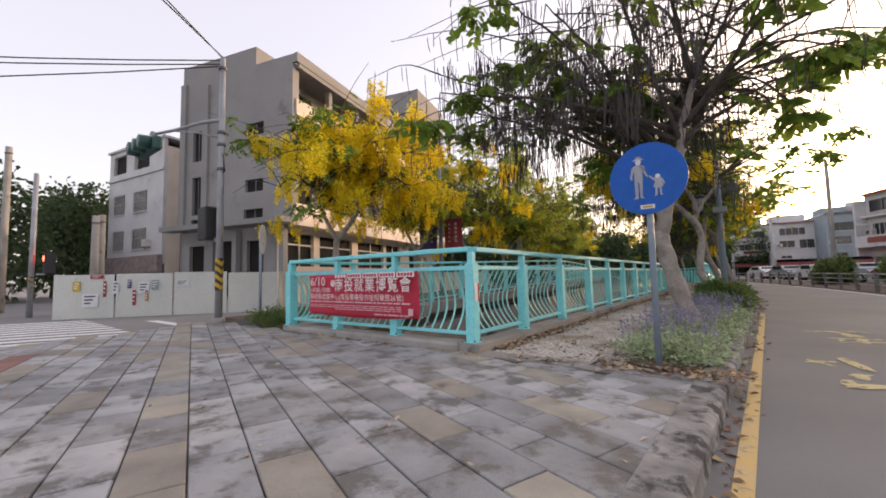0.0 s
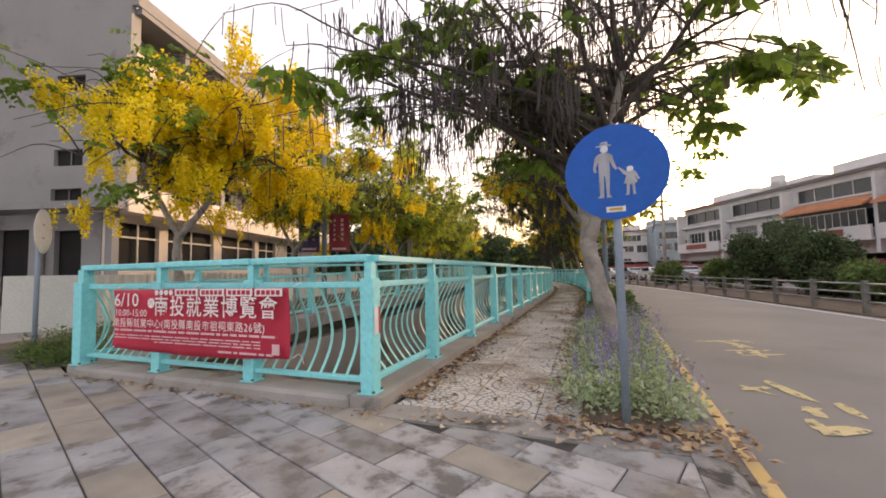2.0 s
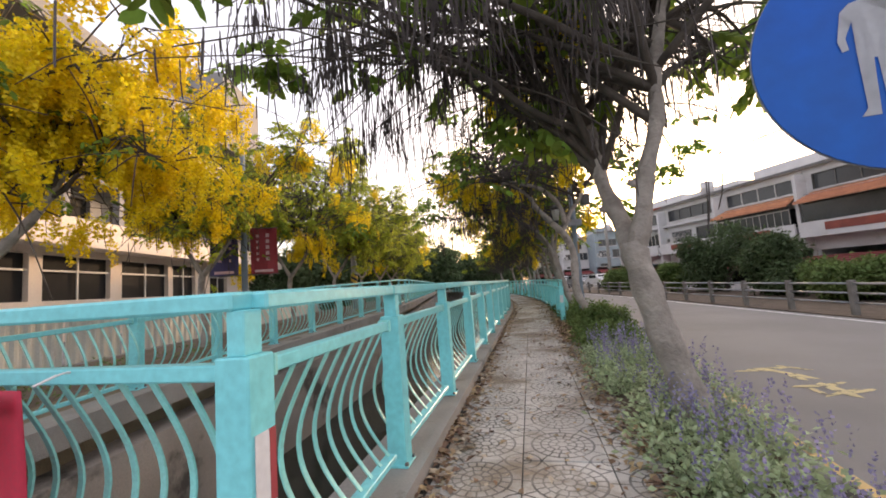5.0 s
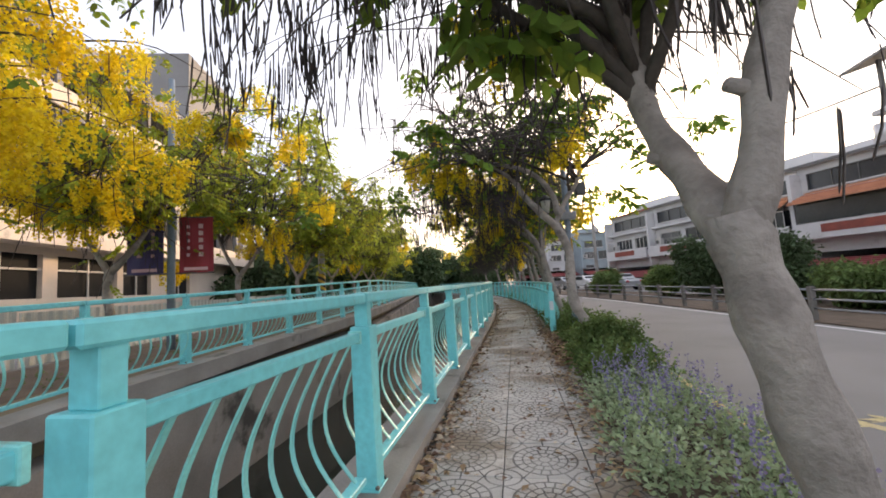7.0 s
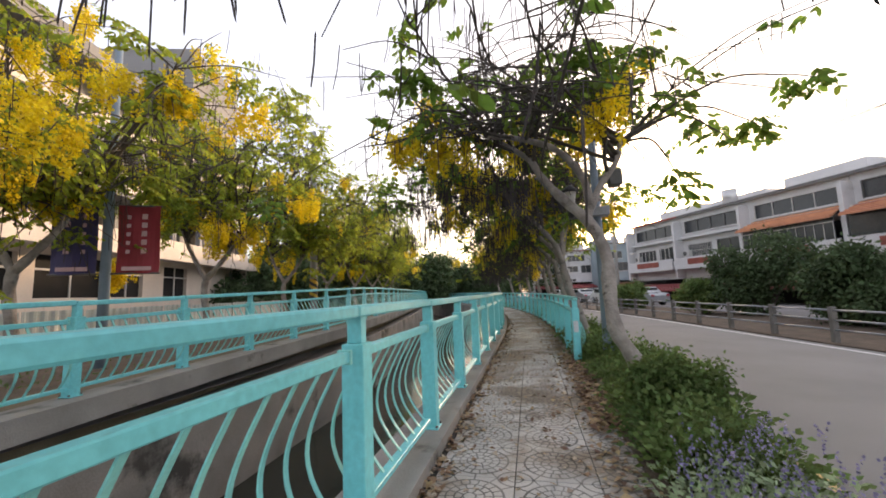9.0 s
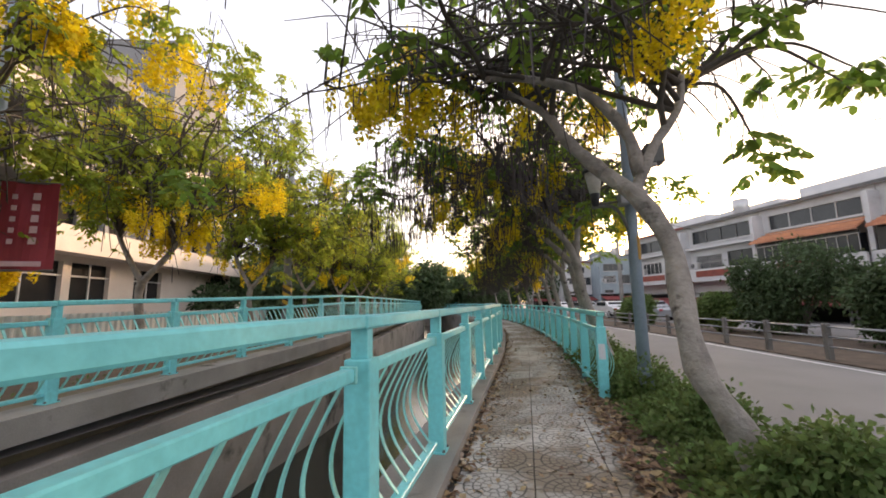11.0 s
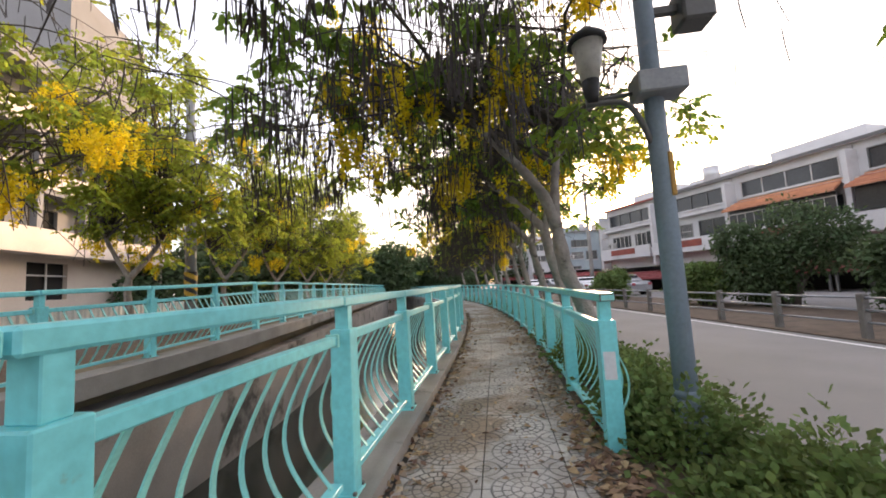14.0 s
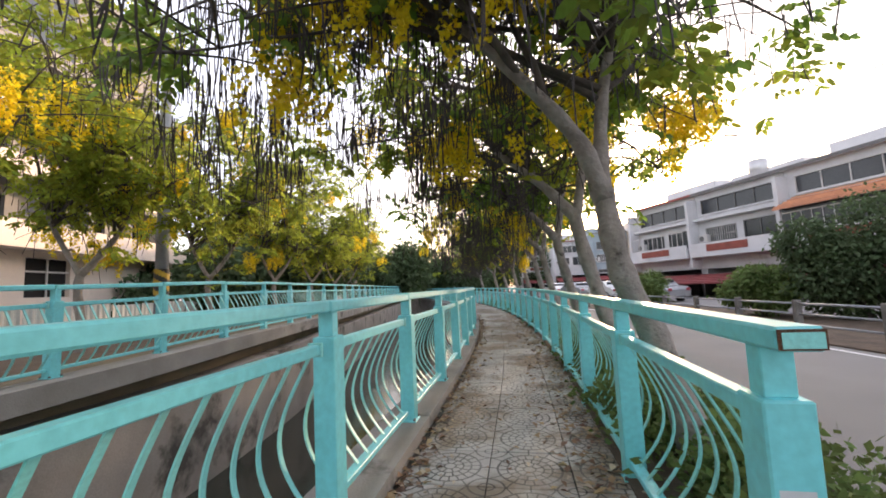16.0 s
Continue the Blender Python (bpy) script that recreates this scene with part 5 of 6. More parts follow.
# ---- banner on the plaza railing ----
def job_banner():
    t = thing("event_banner", "crimson cloth banner with white Chinese lettering tied to the plaza railing", "banner", at=(-3.40, -0.17, -0.01))
    W, z0, z1 = 2.60, 0.36, 1.03
    v, f = [], []
    nx, nz = 40, 10
    for i in range(nx + 1):
        for j in range(nz + 1):
            u, w = i / nx, j / nz
            sag = -0.03 * math.sin(math.pi * u) * (1 - w)
            v.append((W * u, 0.012 * math.sin(u * 23) * (1 - 0.5 * w) + 0.02 * math.sin(u * 7 + w * 3), z0 + (z1 - z0) * w + sag + 0.02 * u))
    for i in range(nx):
        for j in range(nz):
            q = i * (nz + 1) + j
            f.append((q, q + nz + 1, q + nz + 2, q + 1))
    cl = raw("cloth", v, f, BANNER, t, smooth=True)
    cl.modifiers.new("cloth", "SOLIDIFY").thickness = 0.003
    d = -0.05
    plain = set(t.children)
    lettering("headline", "南投就業博覽會", 0.232, LETTER, t, (0.78, d, 0.785), bold=0.0015, spacing=1.14)
    lettering("date", "6/10", 0.21, LETTER, t, (0.10, d, 0.855), stretch=1.15, bold=0.001)
    disc("day_badge", t, LETTER, (0.735, d, 0.83), 0.055, 0.003, "y", 24)
    lettering("day", "六", 0.075, BANNER, t, (0.735, d - 0.003, 0.83), align="CENTER")
    lettering("hours", "10:00-15:00", 0.11, LETTER, t, (0.12, d, 0.715), stretch=1.05)
    lettering("venue", "南投縣就業中心(南投縣南投市祖祠東路26號)", 0.110, LETTER, t, (0.10, d, 0.60), spacing=1.08)
    for k in range(4):
        disc("print_dot", t, LETTER, (0.82 + 0.075 * k, d, 0.945), 0.03, 0.002, "y", 14)
        chip = box("print_chip", t, LETTER, 1.11 + 0.37 * k, 1.45 + 0.37 * k, d - 0.001, d, 0.91, 0.985)
        for q in range(5):
            box("print_mark", chip, BANNER, 1.135 + 0.37 * k + 0.06 * q, 1.18 + 0.37 * k + 0.06 * q, d - 0.003, d - 0.001, 0.925, 0.968)
    for z, x0, x1, h in ((0.515, 0.12, 2.5, 0.022), (0.465, 0.12, 2.3, 0.012), (0.435, 0.12, 2.3, 0.012), (0.405, 0.8, 2.3, 0.012), (0.345, 1.75, 2.45, 0.02)):
        x = x0
        r = random.Random(int(z * 1000))
        while x < x1:
            w = r.uniform(0.05, 0.22)
            box("print_bar", t, LETTER_P, x, min(x + w, x1), d - 0.001, d, z, z + h)
            x += w + 0.025
    box("print_panel", t, LETTER_P, 2.44, 2.53, d - 0.001, d, 0.36, 0.46)
    for o in t.children:
        if o not in plain:
            o.location.z += 0.06
    for x, z in ((0.02, 1.04), (1.3, 1.05), (2.64, 1.06), (0.02, 0.37), (2.64, 0.39)):
        tube("tie_cord", spline([(x, -0.005, z), (x + 0.03, 0.06, z + 0.03), (x + 0.01, 0.14, z + 0.02 if z > 0.5 else z - 0.08)], 6), 0.005, LETTER, t, 5)


job_banner()


# ---- papers stuck on railing posts, cord on the handrail ----
def sticker(label, x0, x1, y0, y1, z0, z1, material):
    tagged(box("sticker", None, material, x0, x1, y0, y1, z0, z1), label, "sticker")


sticker("white paper notice pasted on the turquoise end post", 1.79, 1.88, 10.587, 10.591, 0.56, 0.88, SIGN_W)
sticker("torn grey patch on the turquoise end post", 1.80, 1.865, 10.587, 10.591, 0.91, 0.97, FRAME)
sticker("torn white and red sticker on the turquoise corner post", 0.0682, 0.0705, -0.09, -0.02, 0.62, 0.86, SIGN_W)
sticker("red half of a torn sticker on the corner post", 0.0682, 0.0708, -0.018, 0.015, 0.62, 0.86, FLAG_R)
tagged(tube("cord", spline([(-0.062, 6.72, 1.27), (-0.08, 6.72, 1.17), (-0.075, 6.73, 1.10), (-0.08, 6.75, 1.03)], 8), [0.003] * 5 + [0.007, 0.013, 0.008], LETTER, None, 6), "frayed white cord hanging from the handrail", "cord")


# ---- hoarding ----
def hoarding():
    t = thing("site_hoarding", "pale corrugated sheet hoarding with pasted notices along the building site", "hoarding")
    line = [(-17.4, -0.6), (-14.3, -2.0), (-10.5, 3.3), (-12.2, 12.0), (-14.6, 22.0), (-17.5, 33.0)]
    for a, b in zip(line[:-1], line[1:]):
        A, B = Vector((*a, 0)), Vector((*b, 0))
        n = max(1, int((B - A).length / 1.5))
        d = (B - A).normalized()
        side = Vector((-d.y, d.x, 0))
        flat = a[1] < 1
        for k in range(n):
            p, q = A + (B - A) * (k / n), A + (B - A) * ((k + 1) / n - 0.008)
            v, f = [], []
            m = 24
            for i in range(m + 1):
                u = p + (q - p) * (i / m)
                o = side * (0.004 if flat else (0.02 if (i // 2) % 2 else -0.02))
                v += [(u.x + o.x, u.y + o.y, RZ - 0.02), (u.x + o.x, u.y + o.y, 1.27 + 0.02 * ((k * 7) % 3))]
            f = [(2 * i, 2 * i + 2, 2 * i + 3, 2 * i + 1) for i in range(m)]
            s = raw("sheet_panel", v, f, HOARD, t)
            s.modifiers.new("gauge", "SOLIDIFY").thickness = 0.006
    A, B = Vector((-14.3, -2.0, 0)), Vector((-10.5, 3.3, 0))
    d = (B - A).normalized()
    ang = math.degrees(math.atan2(d.y, d.x))
    for s, z, w, h, m_ in ((0.75, 0.45, 0.42, 0.42, SIGN_W), (1.95, 0.95, 0.10, 0.28, FLAG_P), (2.25, 0.82, 0.30, 0.36, SIGN_W), (2.62, 0.9, 0.2, 0.32, BLUE_R), (1.55, 0.85, 0.16, 0.4, SIGN_W), (3.3, 0.95, 0.4, 0.2, SIGN_W), (2.1, 0.5, 0.09, 0.5, FLAG_R), (0.5, 0.9, 0.2, 0.3, YEL), (1.3, 0.8, 0.08, 0.5, FLAG_R), (2.45, 0.55, 0.08, 0.36, ORANGE), (0.95, 1.2, 0.35, 0.12, FLAG_R)):
        p = A + d * s
        o = box("pasted_notice", t, m_, 0, w, -0.030, -0.024, z - h / 2, z + h / 2)
        o.matrix_local = pose(p.x, p.y, 0, 0, 0, ang)
        for k in range(3):
            b2 = box("print_bar", o, BLACK if m_ is SIGN_W else LETTER, w * 0.15, w * (0.85 - 0.15 * k), -0.034, -0.031, z + h * (0.3 - 0.25 * k) - h * 0.05, z + h * (0.3 - 0.25 * k) + h * 0.05)


hoarding()


# ---- houses ----
def window(parent, x0, x1, z0, z1, y, panes=2, grille=False, sill=True, frame_mat=FRAME, depth=0.10):
    """Window in a wall face at y (outside is -y): reveal, glass and frame."""
    w = box("window", parent, GLASS, x0, x1, y + depth - 0.02, y + depth, z0, z1)
    bmw = bmesh.new()
    for (a, b, c, d) in ((x0, x1, z0, z0 + 0.06), (x0, x1, z1 - 0.06, z1), (x0, x0 + 0.06, z0 + 0.06, z1 - 0.06), (x1 - 0.06, x1, z0 + 0.06, z1 - 0.06)):
        add_box(bmw, a, b, y - 0.02, y + depth - 0.022, c, d)
    for k in range(1, panes):
        xm = x0 + (x1 - x0) * k / panes
        add_box(bmw, xm - 0.025, xm + 0.025, y + 0.02, y + depth - 0.022, z0 + 0.06, z1 - 0.06)
    part("window_frame", bmw, frame_mat, w)
    if sill:
        box("window_sill", w, WHITE_R, x0 - 0.08, x1 + 0.08, y - 0.12, y + 0.01, z0 - 0.09, z0 - 0.004)
    if grille:
        bmg = bmesh.new()
        n = max(3, int((x1 - x0) / 0.16))
        for k in range(n + 1):
            xx = x0 + (x1 - x0) * k / n
            add_box(bmg, xx - 0.012, xx + 0.012, y - 0.10, y - 0.08, z0, z1)
        add_box(bmg, x0, x1, y - 0.105, y - 0.085, (z0 + z1) / 2 - 0.015, (z0 + z1) / 2 + 0.015)
        part("window_grille", bmg, FRAME_W, w)
    return w


def wall_with_holes(name, parent, material, x0, x1, z0, z1, y0, y1, holes, label=""):
    """Wall slab between y0 and y1 with rectangular openings (x0, x1, z0, z1) cut through."""
    xs = sorted({x0, x1, *[h[0] for h in holes], *[h[1] for h in holes]})
    zs = sorted({z0, z1, *[h[2] for h in holes], *[h[3] for h in holes]})
    bmw = bmesh.new()
    for a, b in zip(xs[:-1], xs[1:]):
        for c, d in zip(zs[:-1], zs[1:]):
            mx, mz = (a + b) / 2, (c + d) / 2
            if not any(h[0] < mx < h[1] and h[2] < mz < h[3] for h in holes):
                add_box(bmw, a, b, y0, y1, c, d)
    bmesh.ops.remove_doubles(bmw, verts=bmw.verts[:], dist=0.001)
    return part(name, bmw, material, parent, label)


def grey_building():
    """Unfinished four-storey block. Local x runs along the canal facade, local -y faces the canal."""
    t = thing("unfinished_building", "grey unfinished four-storey concrete building with open balconies and cream ground floor", "building", at=(-18.27, 8.54, RZ), turn=105.7)
    Lx, D = 28.2, 9.8
    floors = (4.75, 8.0, 11.25, 14.45)
    # ground floor: cream wall with large dark windows, facing the canal
    holes = [(a, b, 1.95, 4.05) for a, b in ((0.5, 3.0), (3.6, 7.4), (8.2, 12.2), (12.7, 15.3), (17.3, 20.0))] + [(25.8, 27.0, 1.95, 3.75)]
    wall_with_holes("wall_ground", t, CREAM_R, 0, Lx, 0, 4.4, 0.9, 1.15, holes, "cream rendered ground floor wall")
    for h in holes[:-1]:
        # near-black sheet behind the hole paints the room's shade
        w = box("window", t, SHADE_IN, h[0], h[1], 1.16, 1.18, h[2], h[3])
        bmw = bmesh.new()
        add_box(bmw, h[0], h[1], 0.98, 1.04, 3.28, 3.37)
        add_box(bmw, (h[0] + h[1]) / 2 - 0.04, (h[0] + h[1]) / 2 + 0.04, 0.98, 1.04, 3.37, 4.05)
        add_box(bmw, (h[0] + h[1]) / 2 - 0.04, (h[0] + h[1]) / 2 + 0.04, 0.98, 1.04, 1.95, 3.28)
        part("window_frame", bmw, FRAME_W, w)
    # doorway sheet and solid block below: room darkness put into the colour
    box("door", t, SHADE_IN, 25.8, 27.0, 1.16, 1.18, 1.95, 3.75)
    box("back_room", t, SHADE_IN, 0.3, Lx - 0.3, 1.2, D - 0.3, 0.1, 4.3)
    # canopy slab between ground floor and the upper storeys
    box("canopy", t, CREAM_R, -0.5, Lx + 0.9, -0.55, 1.4, 4.4, 4.62, label="cream canopy slab")
    box("canopy_fascia", t, CREAM_R, -0.5, Lx + 0.9, -0.62, -0.55, 4.32, 5.05)
    # south face, facing the plaza: local x = 0 side
    wall_s = [(2.3, 3.8, 10.35, 11.15), (2.3, 3.8, 6.7, 7.5), (7.85, 8.7, 9.3, 11.4), (7.85, 8.7, 5.6, 8.2), (7.85, 8.7, 4.75, 5.3), (2.3, 3.9, 5.0, 5.6)]
    o = wall_with_holes("wall_south", t, GREY_R, 0, D, 4.62, 14.45, 0, 0.25, wall_s, "plain grey cement wall")
    o.matrix_local = Matrix(((0, 1, 0, 0), (1, 0, 0, 0), (0, 0, 1, 0), (0, 0, 0, 1)))
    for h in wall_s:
        # interior shade painted as a near-black sheet, no glass
        w = box("window", t, SHADE_IN, 0.2, 0.24, h[0], h[1], h[2], h[3])
        box("window_mullion", w, FRAME, 0.14, 0.19, (h[0] + h[1]) / 2 - 0.03, (h[0] + h[1]) / 2 + 0.03, h[2], h[3])
    o = wall_with_holes("wall_south_ground", t, GREY_R, 1.2, D, 0, 4.4, 0, 0.25, [(2.2, 3.6, 0, 3.6), (4.4, 6.6, 0, 3.7), (7.4, 8.8, 1.5, 3.5)])
    o.matrix_local = Matrix(((0, 1, 0, 0), (1, 0, 0, 0), (0, 0, 1, 0), (0, 0, 0, 1)))
    for yy in (0.2, 4.0):
        box("column", t, GREY_R, -0.45, -0.1, yy, yy + 0.35, 0, 4.4)
    box("south_canopy", t, GREY_R, -1.4, -0.5, -0.55, D, 4.40, 4.72, label="grey canopy slab")
    box("pilaster", t, GREY_R, -0.18, 0, 7.1, 7.4, 4.72, 14.45)
    box("pilaster", t, GREY_R, -0.18, 0, 9.3, 9.8, 4.72, 14.9)
    # open balconies on the canal side
    for k, z in enumerate(floors):
        box("floor_slab", t, GREY_R, 0.25, Lx, 0.0 if z < 14 else -0.3, D - 0.25, z - 0.28, z, label="concrete floor slab")
        if z < 14:
            box("balcony_parapet", t, CREAM_R, 0.25, Lx, -0.10, 0.05, z, z + 1.0, label="cream balcony parapet")
            top = floors[k + 1]
            hh = [(1.6 + 3.3 * q, 3.6 + 3.3 * q, z + 0.3, z + 2.5) for q in range(8)]
            wall_with_holes("wall_balcony", t, GREY_R, 0.25, Lx, z, top - 0.28, 1.6, 1.8, hh)
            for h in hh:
                # near-black sheet gives the opening its shade
                box("dark_opening", t, SHADE_IN, h[0], h[1], 1.81, 1.83, h[2], h[3])
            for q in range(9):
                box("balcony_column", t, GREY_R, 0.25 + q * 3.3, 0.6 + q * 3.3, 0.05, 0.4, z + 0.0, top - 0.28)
            # solid near-black block paints the dark of the storey behind
            box("room_back", t, SHADE_IN, 0.3, Lx - 0.1, 1.84, D - 0.3, z + 0.02, top - 0.3)
    box("wall_north", t, CREAM_R, Lx - 0.25, Lx, 0.0, D, 0.0, 14.2)
    box("wall_back", t, GREY_R, 0, Lx, D - 0.25, D, 0.0, 14.45)
    box("roof_parapet", t, GREY_R, 0, Lx, -0.35, -0.15, 14.45, 15.05, label="grey roof parapet")
    box("roof_parapet", t, GREY_R, -0.0, 0.2, -0.15, 3.0, 14.45, 15.0)
    box("stair_tower", t, GREY_R, 0.0, 3.0, 3.0, D, 14.45, 16.2, label="grey rooftop stair tower")
    box("stair_tower", t, GREY_R, 19.0, 26.3, 0.4, 7.5, 14.45, 21.5, label="grey rooftop stair tower")


grey_building()


def white_house():
    t = thing("corner_house", "narrow four-storey pale tiled house with barred windows and stone-clad base", "house", at=(-41.4, 4.9, RZ), turn=9.5)
    w, D = 8.8, 9.0
    H = 12.6
    wins = [(1.0, 2.8, 3.9, 5.6), (4.3, 6.4, 3.9, 5.6), (1.0, 2.8, 7.0, 8.7), (4.3, 6.4, 7.0, 8.7)]
    top = [(0.7, 2.9, 10.6, 12.2), (4.2, 6.6, 10.6, 12.2)]
    wall_with_holes("wall_front", t, WHITE_R, 0, w, 2.6, H, 0, 0.25, wins + top)
    for q in wins:
        window(t, *q, 0.0, 4, grille=True)
    for q in top:
        # top-storey openings: darkness inside painted on near-black sheets
        box("dark_opening", t, SHADE_IN, q[0], q[1], 0.26, 0.3, q[2], q[3])
    box("wall_side", t, CREAM_R, w - 0.25, w, 0.25, D, 0, H - 0.6)
    box("wall_side", t, WHITE_R, 0, 0.25, 0.25, D, 0, H - 0.3)
    box("wall_back", t, WHITE_R, 0.25, w - 0.25, D - 0.25, D, 0, H)
    box("roof", t, WHITE_R, -0.15, w + 0.15, -0.15, D, H, H + 0.18)
    box("string_course", t, WHITE_R, -0.1, w + 0.1, -0.12, 0.0, 10.0, 10.2)
    box("stone_cladding", t, STONE_V, -0.1, w + 0.1, -0.35, 0.02, 1.9, 3.3, label="pinkish rubble stone cladding")
    # near-black slab paints the shade inside the shop
    box("shop_front", t, SHADE_IN, 0.1, w - 0.1, 0.3, 0.5, 0, 1.9)
    for xx in (0.0, 2.3, 4.7, w - 0.3):
        box("column", t, STONE_V, xx, xx + 0.3, -0.1, 0.3, 0, 1.9)
    box("awning", t, FRAME, -0.2, w + 0.2, -0.9, -0.35, 1.85, 1.95)
    box("advert_panel", t, GREEN_P, w + 0.02, w + 0.06, 1.8, 5.8, 3.0, 10.2, label="large pale green advertising panel")
    for k in range(4):
        box("print_bar", t, LETTER, w + 0.065, w + 0.07, 2.2, 5.4 - 0.5 * k, 4.2 + 0.55 * k, 4.5 + 0.55 * k)
    box("air_conditioner", t, FRAME_W, 6.5, 7.15, -0.35, 0.0, 4.0, 4.6, 0.02)


white_house()


def tile_awning(parent, x0, x1, y0, z0, depth, rise, material, label):
    """Sloping tiled roof with raised rolls."""
    bma = bmesh.new()
    vs = [bma.verts.new(c) for c in ((x0, y0, z0), (x1, y0, z0), (x1 - 0.25, y0 + depth, z0 + rise), (x0 + 0.25, y0 + depth, z0 + rise), (x0, y0, z0 - 0.1), (x1, y0, z0 - 0.1), (x1 - 0.25, y0 + depth, z0 + rise - 0.1), (x0 + 0.25, y0 + depth, z0 + rise - 0.1))]
    for q in ((0, 1, 2, 3), (7, 6, 5, 4), (0, 4, 5, 1), (1, 5, 6, 2), (2, 6, 7, 3), (3, 7, 4, 0)):
        bma.faces.new([vs[i] for i in q])
    aw = part("awning", bma, material, parent, label)
    v, f = [], []
    for k in range(5):
        s = (k + 0.4) / 5
        tube_data([(x0 + 0.25 * s, y0 + depth * s, z0 + rise * s + 0.02), (x1 - 0.25 * s, y0 + depth * s, z0 + rise * s + 0.02)], [0.05, 0.05], 6, v, f)
    raw("tile_course", v, f, material, aw)
    return aw


def row_house(k, at, turn, w=5.0, wall=WHITE_R, style=0, H=9.4):
    """Three-storey terrace house; local -y faces the road."""
    t = thing("terrace_house", ("white tiled three-storey terrace house with orange tiled awning" if style == 1 else "pale three-storey terrace house with balconies and red shop awning" if style == 0 else "grey-blue rendered three-storey house with dark windows"), "house", at=at, turn=turn)
    D = 9.0
    ww = [(0.5, w - 0.6, 6.95, 8.05) if style != 2 else (0.8, w - 1.6, 6.7, 7.9), (0.7, w * 0.48, 4.75, 5.9), (w * 0.56, w - 0.6, 4.55, 6.0)] + ([(0.8, 2.2, 3.0, 3.55)] if style == 2 else [])
    wall_with_holes("wall_front", t, wall, 0, w, 2.9, H, 0, 0.25, ww)
    for i, q in enumerate(ww):
        window(t, *q, 0.0, 4 if i == 0 else 2, grille=(i == 1 and k % 2 == 0), frame_mat=FRAME if k % 3 else FRAME_W)
    box("wall_side", t, wall, 0, 0.25, 0.25, D, 0, H)
    box("wall_side", t, wall, w - 0.25, w, 0.25, D, 0, H)
    box("wall_back", t, wall, 0.25, w - 0.25, D - 0.25, D, 0, H)
    box("roof", t, WHITE_R, -0.05, w + 0.05, -0.35, D, H, H + 0.18, label="flat roof slab")
    box("roof_edge", t, RED_TILE if k % 4 == 1 else FRAME, -0.02, w + 0.02, -0.38, -0.352, H - 0.02, H + 0.16)
    box("party_wall", t, wall, -0.12, 0.12, -0.9, 0, 3.0, H - 0.4)
    if style != 2:
        box("balcony_floor", t, wall, 0.12, w - 0.15, -1.1, 0, 3.75, 3.95)
        box("balcony_wall", t, wall, 0.12, w - 0.15, -1.1, -0.95, 3.95, 4.75)
        box("balcony_panel", t, RED_TILE, w * 0.25, w * 0.72, -1.13, -1.102, 4.1, 4.6, label="dark red tiled panel")
        box("upper_ledge", t, wall, 0.12, w - 0.15, -0.5, 0, 6.45, 6.65)
        if k % 2:
            bmc = bmesh.new()
            for j in range(12):
                xx = 0.3 + j * (w - 0.7) / 11
                add_box(bmc, xx - 0.015, xx + 0.015, -1.06, -1.03, 4.75, 5.8)
            add_box(bmc, 0.28, w - 0.38, -1.07, -1.02, 5.77, 5.83)
            part("balcony_grille", bmc, FRAME_W, t)
    if style == 1:
        tile_awning(t, 0.15, w - 0.2, -1.5, 6.1, 1.5, 0.7, ROOF_O, "weathered orange tiled awning")
        box("enclosed_balcony", t, GLASS, 0.3, w - 0.4, -1.0, -0.95, 4.8, 6.05)
    tile_awning(t, -0.1, w + 0.1, -3.0, 1.95, 3.0, 0.55, AWN_R, "dull red corrugated shop awning")
    # ground floor filled by a near-black block, shade of the shop as colour
    box("shop_front", t, SHADE_IN, 0.25, w - 0.25, -0.2, 0.1, 0, 1.95)
    for xx in (0.05, w - 0.2):
        box("awning_post", t, FRAME, xx, xx + 0.1, -2.9, -2.8, 0, 1.94)
    ac = box("air_conditioner", t, FRAME_W, w * 0.05, w * 0.05 + 0.75, -0.4, -0.02, 4.85, 5.4, 0.02)
    disc("fan_grille", ac, FRAME, (w * 0.05 + 0.3, -0.405, 5.12), 0.2, 0.01, "y", 18)
    if k % 2 == 0:
        tube("water_tank", [(w * 0.6, 1.5, H + 0.5), (w * 0.6, 1.5, H + 1.6)], 0.55, TANK, t, 16, "steel rooftop water tank")
        for dx in (-0.4, 0.4):
            box("tank_leg", t, FRAME, w * 0.6 + dx - 0.05, w * 0.6 + dx + 0.05, 1.45, 1.55, H + 0.15, H + 0.5)
    box("roof_room", t, wall, 0.6, w - 0.8, 3.0, 7.0, H + 0.18, H + 1.3 + 0.3 * (k % 2))


row0 = Vector((20.0, 29.93, -1.0))
rdir = Vector((-0.39, 0.921, 0)).normalized()
turn = -90 + math.degrees(math.atan2(-rdir.x, rdir.y))
for k in range(-3, 3):
    p = row0 + rdir * (6.5 * (k + 1))
    row_house(k + 3, (p.x, p.y, p.z), turn, w=6.45, style=(1 if k in (-3, -1, 0) else 0), wall=WHITE_R, H=8.5)
for k, (x, y, st, wl, h) in enumerate(((18.0, 74.0, 2, BLUE_R, 9.2), (12.4, 77.5, 2, WHITE_R, 8.6), (24.0, 73.0, 2, CREAM_R, 9.6), (7.0, 82.0, 0, WHITE_R, 9.0))):
    row_house(20 + k, (x - 5, y, -0.4), 8, w=5.6, wall=wl, style=st, H=h)


